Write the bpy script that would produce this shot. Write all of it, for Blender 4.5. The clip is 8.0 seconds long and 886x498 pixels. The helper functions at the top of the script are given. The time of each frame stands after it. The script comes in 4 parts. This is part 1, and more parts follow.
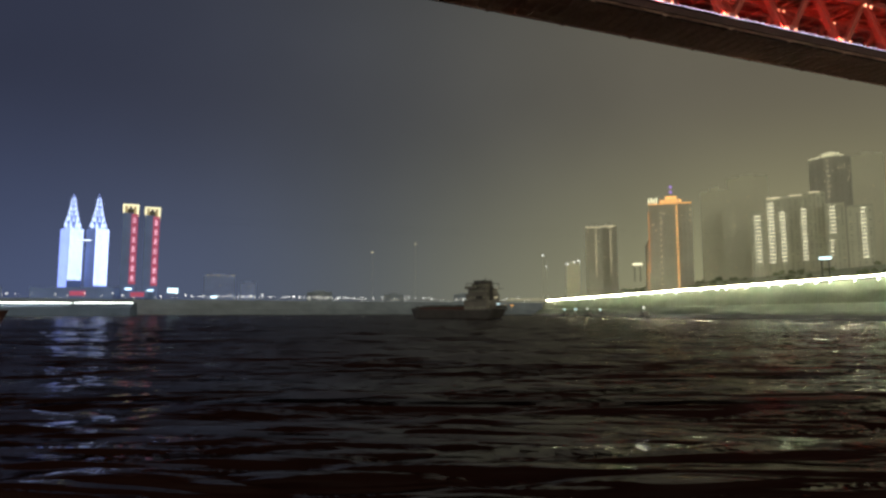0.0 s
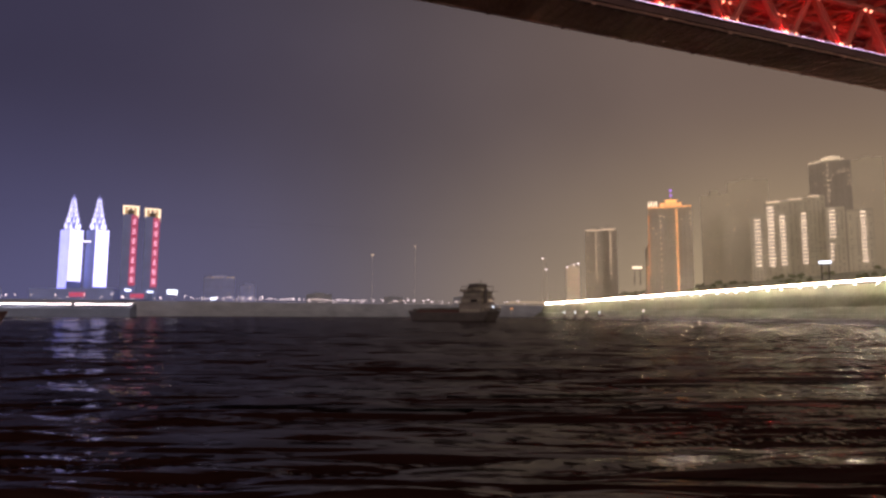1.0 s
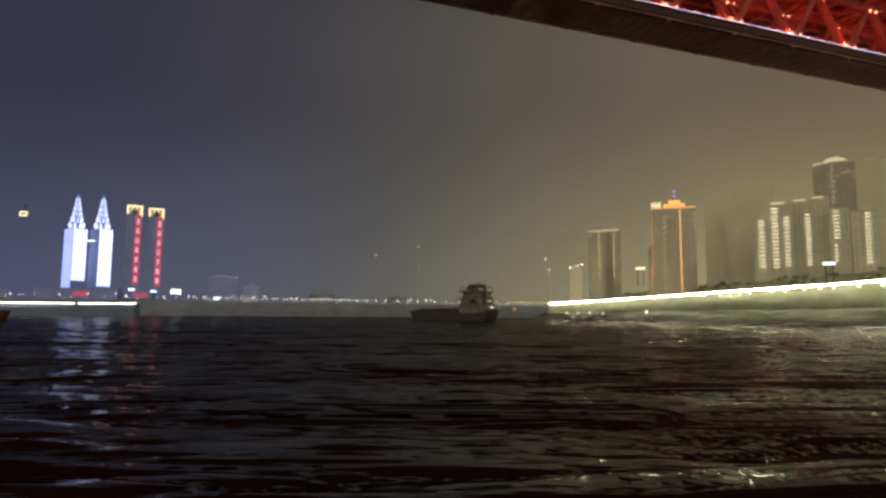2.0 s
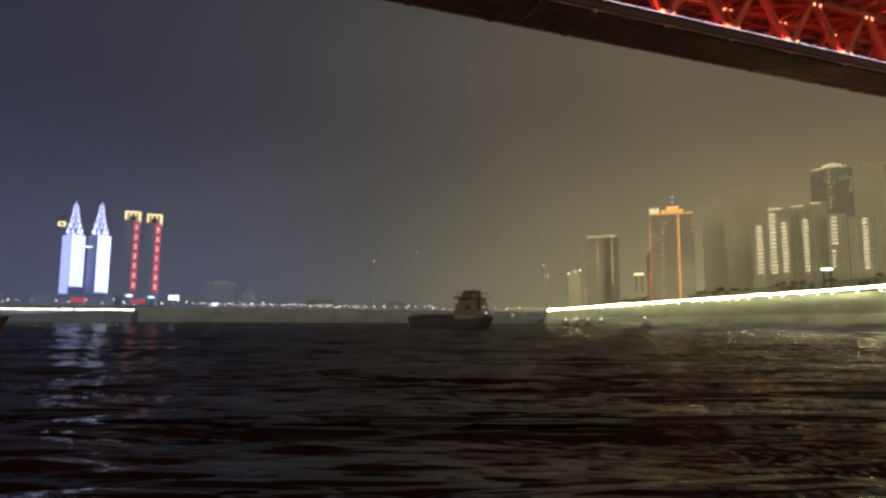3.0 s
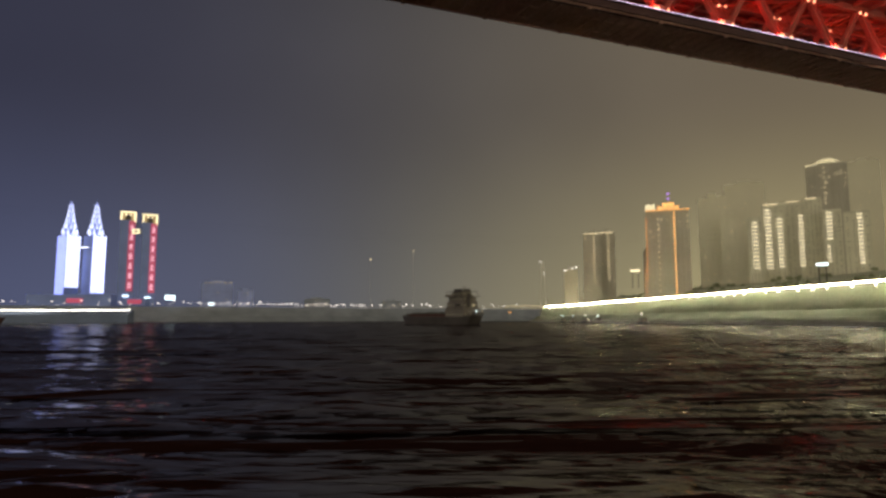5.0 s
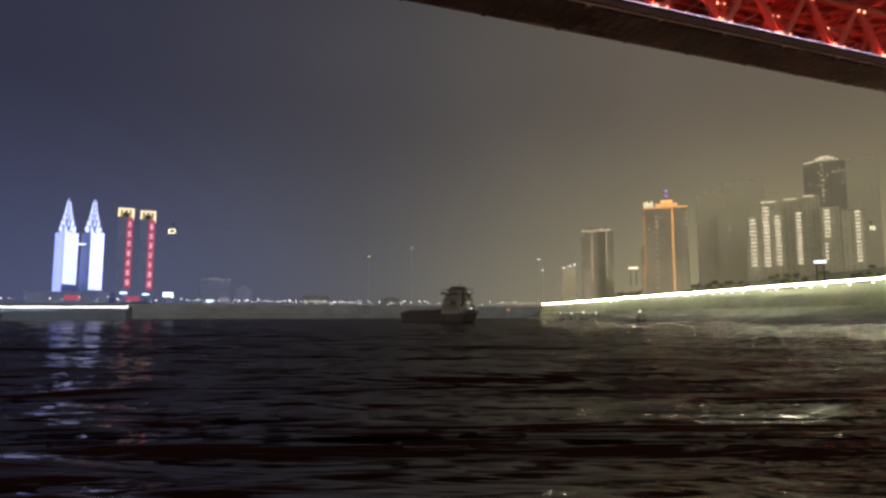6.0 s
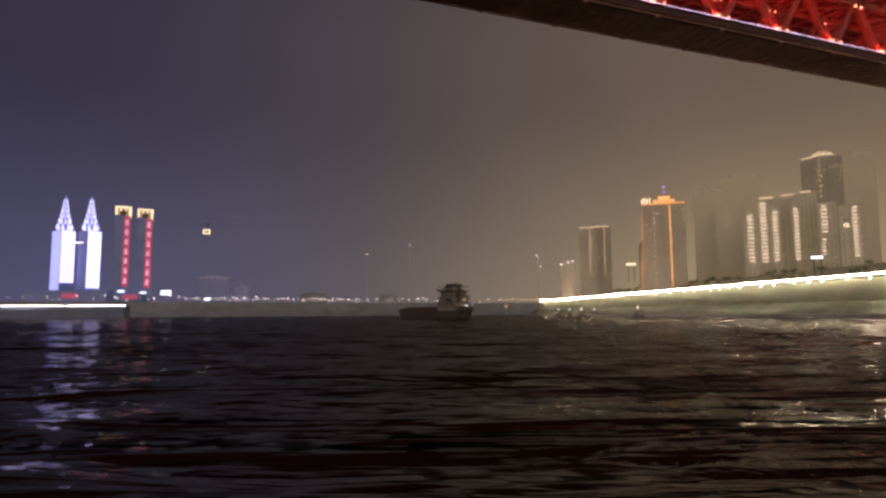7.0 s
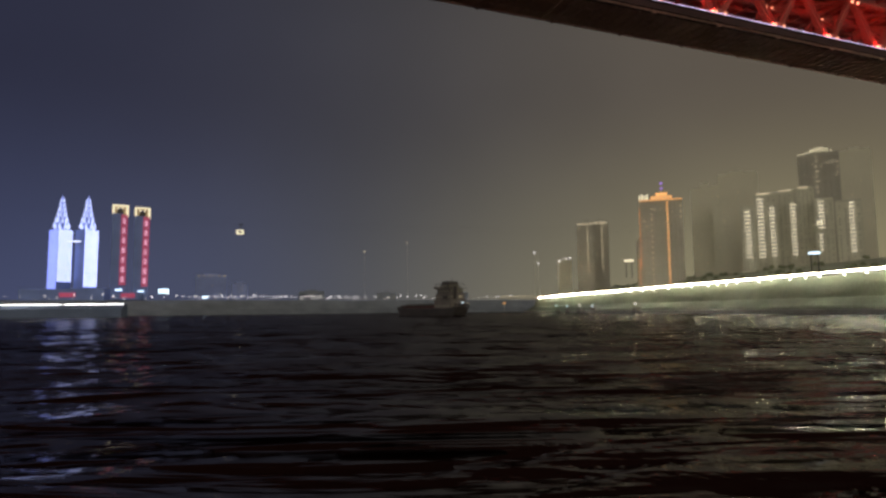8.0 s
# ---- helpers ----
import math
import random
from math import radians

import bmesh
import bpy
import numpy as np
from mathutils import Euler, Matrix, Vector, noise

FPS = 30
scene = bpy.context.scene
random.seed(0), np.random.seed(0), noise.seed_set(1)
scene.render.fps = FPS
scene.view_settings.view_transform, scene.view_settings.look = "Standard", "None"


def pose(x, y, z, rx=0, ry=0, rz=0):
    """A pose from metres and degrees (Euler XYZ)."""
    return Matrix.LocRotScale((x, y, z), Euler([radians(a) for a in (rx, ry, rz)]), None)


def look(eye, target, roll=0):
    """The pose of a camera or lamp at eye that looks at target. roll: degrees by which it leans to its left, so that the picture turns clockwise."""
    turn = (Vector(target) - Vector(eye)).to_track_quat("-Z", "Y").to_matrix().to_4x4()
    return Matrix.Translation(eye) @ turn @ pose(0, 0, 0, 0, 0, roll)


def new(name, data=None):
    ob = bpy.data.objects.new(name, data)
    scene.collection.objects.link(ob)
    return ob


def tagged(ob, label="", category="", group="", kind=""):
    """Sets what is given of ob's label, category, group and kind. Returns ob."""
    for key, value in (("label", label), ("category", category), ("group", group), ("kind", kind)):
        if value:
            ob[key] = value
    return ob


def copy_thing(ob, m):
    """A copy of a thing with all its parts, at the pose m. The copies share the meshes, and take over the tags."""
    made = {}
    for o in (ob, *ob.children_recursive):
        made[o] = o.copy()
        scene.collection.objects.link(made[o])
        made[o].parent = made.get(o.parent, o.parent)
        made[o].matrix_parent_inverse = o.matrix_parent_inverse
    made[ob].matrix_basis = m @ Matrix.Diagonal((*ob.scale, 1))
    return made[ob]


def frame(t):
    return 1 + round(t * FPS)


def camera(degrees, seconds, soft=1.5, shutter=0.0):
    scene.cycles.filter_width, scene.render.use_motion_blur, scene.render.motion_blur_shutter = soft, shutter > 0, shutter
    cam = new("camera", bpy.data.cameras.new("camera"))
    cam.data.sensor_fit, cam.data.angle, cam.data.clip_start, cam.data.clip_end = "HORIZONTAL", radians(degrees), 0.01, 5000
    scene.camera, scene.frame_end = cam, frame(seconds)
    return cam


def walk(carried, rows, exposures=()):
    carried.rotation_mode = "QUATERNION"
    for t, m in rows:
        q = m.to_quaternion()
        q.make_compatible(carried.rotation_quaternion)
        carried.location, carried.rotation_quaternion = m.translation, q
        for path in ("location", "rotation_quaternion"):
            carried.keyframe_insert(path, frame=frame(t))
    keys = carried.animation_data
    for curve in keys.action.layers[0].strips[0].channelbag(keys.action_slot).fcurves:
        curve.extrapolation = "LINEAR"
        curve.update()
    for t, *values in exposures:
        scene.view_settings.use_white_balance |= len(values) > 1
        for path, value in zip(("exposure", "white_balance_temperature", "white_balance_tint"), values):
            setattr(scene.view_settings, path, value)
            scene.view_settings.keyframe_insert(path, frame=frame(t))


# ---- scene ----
EYE = (0.0, 0.0, 3.5)
cam = camera(70, 8.0, soft=2.8)


def gaze(yaw, pitch, roll):
    """The pose at the eye that looks yaw degrees right of +y and pitch degrees up."""
    a, b = radians(yaw), radians(pitch)
    return look(EYE, (EYE[0] + 100 * math.sin(a) * math.cos(b), EYE[1] + 100 * math.cos(a) * math.cos(b), EYE[2] + 100 * math.sin(b)), roll)


walk(cam, [
    (0.0, gaze(0.0, 5.763, 0.0)), (0.5, gaze(-0.006, 5.804, 0.0)), (1.0, gaze(0.009, 5.995, 0.215)), (1.5, gaze(-0.284, 5.93, 0.381)),
    (3.0, gaze(-0.124, 6.552, 0.357)), (3.5, gaze(-0.048, 6.765, 0.205)), (4.0, gaze(0.015, 6.616, 0.414)), (4.5, gaze(0.106, 6.477, -0.079)),
    (6.0, gaze(0.345, 6.112, -0.06)), (6.5, gaze(0.448, 5.954, -0.227)), (7.0, gaze(0.533, 5.841, -0.307)), (7.5, gaze(0.619, 5.724, -0.382)),
    (8.0, gaze(0.726, 5.585, -0.572))],
    exposures=[(0.0, 0.15, 5850, 4), (0.3, 0.0, 5600, 8), (0.5, -0.25, 5350, 8), (0.8, 0.15, 6300, 12), (1.0, 0.3, 6500, 42), (1.2, 0.15, 6500, 30), (1.5, 0.2, 6450, 10), (2.8, 0.0, 6900, 12),
               (3.0, 0.05, 6800, 10), (3.2, 0.2, 7300, 40), (3.5, -0.42, 8000, 32), (3.8, -0.1, 7000, 16), (4.0, 0.12, 6800, 42), (4.2, 0.0, 6900, 24), (4.5, 0.25, 6700, 13),
               (6.0, 0.1, 6100, 17), (6.5, -0.15, 5400, 21), (6.8, 0.0, 6300, 12), (7.0, 0.05, 6700, 36), (7.2, -0.2, 5900, 16), (7.5, 0.08, 6300, 10), (7.8, 0.0, 7900, 34), (8.0, -0.2, 5900, 17)])

# ---- night sky: city glow on haze, blue over one bank and sodium over the other ----
world = bpy.data.worlds.new("night_haze")
scene.world = world
world.use_nodes = True
wn, wl = world.node_tree.nodes, world.node_tree.links
wn.clear()


def ramp_node(nodes, stops, mode="EASE"):
    nd = nodes.new("ShaderNodeValToRGB")
    cr = nd.color_ramp
    cr.interpolation = mode
    while len(cr.elements) < len(stops):
        cr.elements.new(0.5)
    for e, (p, c) in zip(cr.elements, stops):
        e.position, e.color = p, (*c, 1)
    return nd


geo = wn.new("ShaderNodeTexCoord")
sep = wn.new("ShaderNodeSeparateXYZ")
wl.new(geo.outputs["Generated"], sep.inputs[0])
side = wn.new("ShaderNodeMapRange")
side.inputs[1].default_value, side.inputs[2].default_value = -0.7, 0.7
wl.new(sep.outputs["X"], side.inputs[0])
low = ramp_node(wn, [(0.0, (0.062, 0.073, 0.138)), (0.2, (0.077, 0.088, 0.146)), (0.42, (0.084, 0.087, 0.088)), (0.65, (0.232, 0.205, 0.120)), (0.85, (0.335, 0.290, 0.140)), (1.0, (0.300, 0.258, 0.128))], "B_SPLINE")
high = ramp_node(wn, [(0.0, (0.026, 0.028, 0.050)), (0.25, (0.036, 0.037, 0.056)), (0.5, (0.069, 0.065, 0.060)), (0.75, (0.130, 0.106, 0.071)), (1.0, (0.135, 0.108, 0.069))], "B_SPLINE")
wl.new(side.outputs[0], low.inputs[0])
wl.new(side.outputs[0], high.inputs[0])
upward = wn.new("ShaderNodeMapRange")
upward.interpolation_type = "SMOOTHSTEP"
upward.inputs[1].default_value, upward.inputs[2].default_value = -0.02, 0.34
wl.new(sep.outputs["Z"], upward.inputs[0])
mixed = wn.new("ShaderNodeMix")
mixed.data_type = "RGBA"
wl.new(upward.outputs[0], mixed.inputs["Factor"])
wl.new(low.outputs[0], mixed.inputs["A"])
wl.new(high.outputs[0], mixed.inputs["B"])
haze = wn.new("ShaderNodeTexNoise")
haze.inputs["Scale"].default_value, haze.inputs["Detail"].default_value = 3.0, 3.0
wl.new(geo.outputs["Generated"], haze.inputs["Vector"])
thick = wn.new("ShaderNodeMapRange")
thick.inputs[3].default_value, thick.inputs[4].default_value = 0.86, 1.14
wl.new(haze.outputs["Fac"], thick.inputs[0])
# the glow falls off towards the zenith
zenith = wn.new("ShaderNodeMapRange")
zenith.interpolation_type = "SMOOTHSTEP"
for k, v in ((1, 0.38), (2, 0.80), (3, 1.0), (4, 0.06)):
    zenith.inputs[k].default_value = v
wl.new(sep.outputs["Z"], zenith.inputs[0])
# extra glow over the unseen near side, added to light the facades
rearward = wn.new("ShaderNodeMapRange")
rearward.interpolation_type = "SMOOTHSTEP"
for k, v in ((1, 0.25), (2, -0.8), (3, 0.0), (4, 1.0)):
    rearward.inputs[k].default_value = v
wl.new(sep.outputs["Y"], rearward.inputs[0])
mul = wn.new("ShaderNodeMath")
mul.operation = "MULTIPLY"
wl.new(thick.outputs[0], mul.inputs[0])
wl.new(zenith.outputs[0], mul.inputs[1])
rear_fill = wn.new("ShaderNodeMix")
rear_fill.data_type = "RGBA"
rear_fill.inputs["B"].default_value = (0.80, 0.72, 0.51, 1)
wl.new(rearward.outputs[0], rear_fill.inputs["Factor"])
wl.new(mixed.outputs["Result"], rear_fill.inputs["A"])
bg = wn.new("ShaderNodeBackground")
wl.new(rear_fill.outputs["Result"], bg.inputs[0])
wl.new(mul.outputs[0], bg.inputs[1])
wo = wn.new("ShaderNodeOutputWorld")
wl.new(bg.outputs[0], wo.inputs[0])


# ---- materials ----
def surface(name, base, rough=0.7, metal=0.0, vary=0.25, scale=0.5, fine=6.0, bump=0.0, emit=None, power=0.0, per_object=0.0):
    """A painted, stone or metal surface with stains at two scales, and a glow of its own where it gives off light."""
    m = bpy.data.materials.new(name)
    m.use_nodes = True
    n, l = m.node_tree.nodes, m.node_tree.links
    b = n["Principled BSDF"]
    b.inputs["Roughness"].default_value, b.inputs["Metallic"].default_value = rough, metal
    tc = n.new("ShaderNodeTexCoord")
    n1, n2 = n.new("ShaderNodeTexNoise"), n.new("ShaderNodeTexNoise")
    n1.inputs["Scale"].default_value, n2.inputs["Scale"].default_value = scale, fine
    n1.inputs["Detail"].default_value = n2.inputs["Detail"].default_value = 4
    for k in (n1, n2):
        l.new(tc.outputs["Object"], k.inputs["Vector"])
    add = n.new("ShaderNodeMath")
    add.operation = "ADD"
    l.new(n1.outputs["Fac"], add.inputs[0])
    l.new(n2.outputs["Fac"], add.inputs[1])
    mr = n.new("ShaderNodeMapRange")
    mr.inputs[1].default_value, mr.inputs[2].default_value = 0.6, 1.4
    mr.inputs[3].default_value, mr.inputs[4].default_value = 1 - vary, 1 + vary
    l.new(add.outputs[0], mr.inputs[0])
    last = mr.outputs[0]
    if per_object:
        oi = n.new("ShaderNodeObjectInfo")
        pr = n.new("ShaderNodeMapRange")
        pr.inputs[3].default_value, pr.inputs[4].default_value = 1 - per_object, 1 + per_object
        l.new(oi.outputs["Random"], pr.inputs[0])
        mu = n.new("ShaderNodeMath")
        mu.operation = "MULTIPLY"
        l.new(last, mu.inputs[0])
        l.new(pr.outputs[0], mu.inputs[1])
        last = mu.outputs[0]
    mx = n.new("ShaderNodeVectorMath")
    mx.operation = "SCALE"
    mx.inputs[0].default_value = base
    l.new(last, mx.inputs["Scale"])
    l.new(mx.outputs[0], b.inputs["Base Color"])
    if bump:
        bp = n.new("ShaderNodeBump")
        bp.inputs["Strength"].default_value = bump
        l.new(n2.outputs["Fac"], bp.inputs["Height"])
        l.new(bp.outputs[0], b.inputs["Normal"])
    if emit:
        b.inputs["Emission Color"].default_value = (*emit, 1)
        st = n.new("ShaderNodeMath")
        st.operation = "MULTIPLY"
        st.inputs[1].default_value = power
        l.new(last, st.inputs[0])
        l.new(st.outputs[0], b.inputs["Emission Strength"])
    return m


def water_material(name):
    """Silty water: a dull body colour, reddened for the bridge's light, under a gloss that the chop keeps from turning
    into a full mirror far off.
    """
    m = bpy.data.materials.new(name)
    m.use_nodes = True
    n, l = m.node_tree.nodes, m.node_tree.links
    n.remove(n["Principled BSDF"])
    body, gloss, both = n.new("ShaderNodeBsdfDiffuse"), n.new("ShaderNodeBsdfGlossy"), n.new("ShaderNodeMixShader")
    gloss.inputs["Color"].default_value = (1.0, 0.97, 0.93, 1)
    fres, soften, cap = n.new("ShaderNodeFresnel"), n.new("ShaderNodeMath"), n.new("ShaderNodeMath")
    fres.inputs["IOR"].default_value = 1.072
    soften.operation, cap.operation = "MULTIPLY_ADD", "DIVIDE"
    soften.inputs[1].default_value, soften.inputs[2].default_value = 3.0, 1.0
    l.new(fres.outputs[0], soften.inputs[0])
    l.new(fres.outputs[0], cap.inputs[0])
    l.new(soften.outputs[0], cap.inputs[1])
    l.new(cap.outputs[0], both.inputs[0])
    l.new(body.outputs[0], both.inputs[1])
    l.new(gloss.outputs[0], both.inputs[2])
    l.new(both.outputs[0], n["Material Output"].inputs["Surface"])
    tc = n.new("ShaderNodeTexCoord")
    # slicks: stretches where the eddies smooth the small ripples away
    sk = n.new("ShaderNodeMapping")
    sk.inputs["Scale"].default_value = (0.035, 0.11, 1)
    sn = n.new("ShaderNodeTexNoise")
    sn.inputs["Scale"].default_value, sn.inputs["Detail"].default_value, sn.inputs["Distortion"].default_value = 1.0, 3, 0.8
    l.new(tc.outputs["Object"], sk.inputs[0])
    l.new(sk.outputs[0], sn.inputs["Vector"])
    slick = n.new("ShaderNodeMapRange")
    for k, v in ((1, 0.40), (2, 0.58), (3, 0.45), (4, 1.3)):
        slick.inputs[k].default_value = v
    l.new(sn.outputs["Fac"], slick.inputs[0])
    heights = []
    for sx, sy, detail, gain in ((0.008, 0.075, 2, 2.6), (0.02, 0.22, 2, 1.4), (0.04, 0.58, 2, 0.55), (0.13, 2.3, 2, 0.13), (0.4, 6.0, 2, 0.02)):
        mp = n.new("ShaderNodeMapping")
        mp.inputs["Scale"].default_value = (sx, sy, 1)
        nz = n.new("ShaderNodeTexNoise")
        nz.inputs["Scale"].default_value, nz.inputs["Detail"].default_value, nz.inputs["Distortion"].default_value = 1.0, detail, 0.2
        l.new(tc.outputs["Object"], mp.inputs[0])
        l.new(mp.outputs[0], nz.inputs["Vector"])
        g = n.new("ShaderNodeMath")
        g.operation = "MULTIPLY"
        g.inputs[1].default_value = gain
        l.new(nz.outputs["Fac"], g.inputs[0])
        if sy > 0.2:
            calm = n.new("ShaderNodeMath")
            calm.operation = "MULTIPLY"
            l.new(g.outputs[0], calm.inputs[0])
            l.new(slick.outputs[0], calm.inputs[1])
            g = calm
        heights.append(g)
    sm = heights[0]
    for g in heights[1:]:
        s2 = n.new("ShaderNodeMath")
        s2.operation = "ADD"
        l.new(sm.outputs[0], s2.inputs[0])
        l.new(g.outputs[0], s2.inputs[1])
        sm = s2
    bp = n.new("ShaderNodeBump")
    bp.inputs["Strength"].default_value, bp.inputs["Distance"].default_value = 1.0, 0.7
    l.new(sm.outputs[0], bp.inputs["Height"])
    for k in (body, gloss, fres):
        l.new(bp.outputs[0], k.inputs["Normal"])
    # silt brown, with red bridge light on the water mixed into it
    red_silt = n.new("ShaderNodeTexNoise")
    red_silt.inputs["Scale"].default_value, red_silt.inputs["Detail"].default_value = 0.06, 3
    l.new(tc.outputs["Object"], red_silt.inputs["Vector"])
    cr = ramp_node(n, [(0.3, (0.0105, 0.0040, 0.0036)), (0.7, (0.020, 0.0076, 0.0064))], "LINEAR")
    l.new(red_silt.outputs["Fac"], cr.inputs[0])
    # foam on the highest crests, broken up by noise
    px = n.new("ShaderNodeSeparateXYZ")
    l.new(tc.outputs["Object"], px.inputs[0])
    crest = n.new("ShaderNodeMapRange")
    crest.inputs[1].default_value, crest.inputs[2].default_value = 0.34, 0.66
    l.new(px.outputs["Z"], crest.inputs[0])
    fm = n.new("ShaderNodeMapping")
    fm.inputs["Scale"].default_value = (0.9, 2.2, 1)
    fz = n.new("ShaderNodeTexNoise")
    fz.inputs["Scale"].default_value, fz.inputs["Detail"].default_value = 3.0, 9
    l.new(tc.outputs["Object"], fm.inputs[0])
    l.new(fm.outputs[0], fz.inputs["Vector"])
    fr = n.new("ShaderNodeMapRange")
    fr.inputs[1].default_value, fr.inputs[2].default_value = 0.52, 0.66
    l.new(fz.outputs["Fac"], fr.inputs[0])
    fo = n.new("ShaderNodeMath")
    fo.operation = "MULTIPLY"
    l.new(crest.outputs[0], fo.inputs[0])
    l.new(fr.outputs[0], fo.inputs[1])
    fx = n.new("ShaderNodeMix")
    fx.data_type = "RGBA"
    fx.inputs["B"].default_value = (0.55, 0.52, 0.47, 1)
    l.new(fo.outputs[0], fx.inputs["Factor"])
    l.new(cr.outputs[0], fx.inputs["A"])
    l.new(fx.outputs["Result"], body.inputs["Color"])
    fg = n.new("ShaderNodeMapRange")
    fg.inputs[3].default_value, fg.inputs[4].default_value = 0.09, 0.8
    l.new(fo.outputs[0], fg.inputs[0])
    l.new(fg.outputs[0], gloss.inputs["Roughness"])
    return m


M_WATER = water_material("river_water")
M_CONC = surface("weathered_concrete", (0.34, 0.33, 0.30), 0.85, vary=0.3, scale=0.08, fine=1.5, bump=0.2)
M_KERB = surface("pale_kerb_concrete", (0.28, 0.27, 0.24), 0.8, vary=0.2, scale=0.1, fine=1.5)
M_SLOPE = surface("embankment_stone", (0.17, 0.18, 0.122), 0.9, vary=0.35, scale=0.05, fine=0.9, bump=0.3)
M_LOWBANK = surface("lower_revetment_stone", (0.145, 0.155, 0.108), 0.85, vary=0.35, scale=0.05, fine=0.9, bump=0.3)
# hillside colour is raised to stand in for the hazy glow there
M_HILL = surface("haze_paled_hillside", (0.52, 0.53, 0.38), 0.9, vary=0.3, scale=0.04, fine=0.5, bump=0.2)
# the far bank's blue haze is put into its stone colour
M_EARTH = surface("haze_blue_stone_bank", (0.25, 0.275, 0.325), 0.95, vary=0.4, scale=0.03, fine=0.5)
# leaf colour is paled for the haze lying on the slope
M_LEAF = surface("haze_paled_foliage", (0.27, 0.29, 0.175), 0.8, vary=0.45, scale=0.15, fine=1.2)
# haze over the towers is mixed into these base colours, palest far off
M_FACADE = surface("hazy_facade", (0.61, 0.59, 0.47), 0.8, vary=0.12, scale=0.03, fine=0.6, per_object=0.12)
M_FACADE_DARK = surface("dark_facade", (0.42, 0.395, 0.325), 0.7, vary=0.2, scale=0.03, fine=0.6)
M_FACADE_HAZE = surface("haze_paled_facade", (0.67, 0.635, 0.50), 0.85, vary=0.08, scale=0.02, fine=0.4)
# blue base colours imitate haze over the far towers, waterfront and quay
M_BANNER_WALL = surface("haze_blue_cladding", (0.23, 0.31, 0.66), 0.6, vary=0.2, scale=0.03, fine=0.6)
M_WATERFRONT = surface("haze_blue_render", (0.30, 0.36, 0.66), 0.8, vary=0.2, scale=0.05, fine=0.6, per_object=0.2)
M_QUAY = surface("haze_blue_masonry", (0.15, 0.19, 0.29), 0.9, vary=0.3, scale=0.06, fine=0.9)
# near fascia is darkened in its colour against spill from the LED line
M_FASCIA = surface("dimmed_fascia_steel", (0.05, 0.018, 0.018), 0.85, vary=0.3, scale=0.15, fine=2.0)
# panes are paled as well, to keep haze-low contrast with the facades
M_GLASS = surface("haze_paled_glass", (0.35, 0.33, 0.265), 0.35, vary=0.1)
M_STEEL = surface("red_painted_steel", (0.42, 0.10, 0.075), 0.55, vary=0.25, scale=0.3, fine=4.0)
# deck steel is darkened to give the dim gaps behind the truss members
M_DECK = surface("dark_red_deck_steel", (0.26, 0.045, 0.036), 0.7, vary=0.4, scale=0.25, fine=3.0)
# soffit base colour is raised and reddened in place of bounced light
M_SOFFIT = surface("reddened_grimy_steel", (0.56, 0.32, 0.255), 0.75, 0.2, vary=0.35, scale=0.12, fine=2.0)
M_HULL = surface("dark_hull_paint", (0.065, 0.055, 0.052), 0.6, vary=0.4, scale=0.2, fine=2.0)
M_HULL_RED = surface("red_oxide_paint", (0.09, 0.032, 0.026), 0.7, vary=0.4, scale=0.3, fine=2.0)
# ship white is darkened in its colour to offset the rear sky glow
M_SHIPWHITE = surface("dimmed_grubby_white", (0.19, 0.165, 0.145), 0.6, vary=0.25, scale=0.4, fine=3.0)
M_CARGO = surface("tarpaulin_cargo", (0.06, 0.06, 0.055), 0.8, vary=0.4, scale=0.4, fine=2.5, bump=0.5)
M_ROPE = surface("steel_rope", (0.08, 0.08, 0.08), 0.5, 0.8)
M_ROOF = surface("dark_roof", (0.12, 0.11, 0.10), 0.85)
M_ASPHALT = surface("asphalt", (0.05, 0.05, 0.05), 0.9)


def glow(name, rgb, power, vary=0.1, scale=0.2):
    return surface(name, (0.15, 0.15, 0.15), 0.5, vary=vary, scale=scale, fine=scale * 8, emit=rgb, power=power, per_object=0.15)


G_TWIN = glow("blue_white_led_facade", (0.35, 0.41, 0.97), 1.55, 0.12, 0.03)
G_TWIN_DIM = glow("blue_led_side", (0.26, 0.33, 0.95), 1.6, 0.12, 0.03)
G_TWIN_RIB = glow("bright_led_rib", (0.74, 0.80, 1.0), 2.8, 0.15, 0.05)
G_PETAL = glow("lit_crown_petal", (0.54, 0.61, 0.95), 1.7, 0.3, 0.08)
G_RED = glow("red_led_banner", (0.62, 0.026, 0.13), 0.50, 0.15, 0.06)
G_PINK = glow("pink_led_sign", (1.0, 0.50, 0.62), 0.95)
G_GOLD = glow("gold_flood_light", (1.0, 0.85, 0.48), 1.2, 0.2, 0.1)
G_GOLD_DIM = glow("dim_gold_arch_glow", (1.0, 0.66, 0.24), 0.35, 0.35, 0.1)
G_VIOLET = glow("violet_beacon", (0.45, 0.22, 0.75), 0.8)
G_ORANGE = glow("orange_light_line", (1.0, 0.36, 0.07), 1.0, 0.2)
G_AMBER = glow("amber_light_line", (1.0, 0.45, 0.11), 1.4, 0.3)
G_WARM = glow("warm_window", (1.0, 0.80, 0.45), 0.75, 0.2)
G_SLAT = glow("lit_balcony_light", (1.0, 0.86, 0.58), 1.6, 0.2)
G_LAMP = glow("wall_lamp_light", (1.0, 0.95, 0.70), 14.0)
G_WHITE = glow("white_lamp", (1.0, 0.92, 0.80), 2.2)
G_COLD = glow("cold_white_sign", (0.75, 0.95, 1.0), 2.2)
G_STRIP = glow("road_light_line", (1.0, 0.94, 0.62), 135.0, 0.1, 0.05)
G_QUAY = glow("quay_light_line", (1.0, 0.97, 0.80), 8.0, 0.1, 0.05)
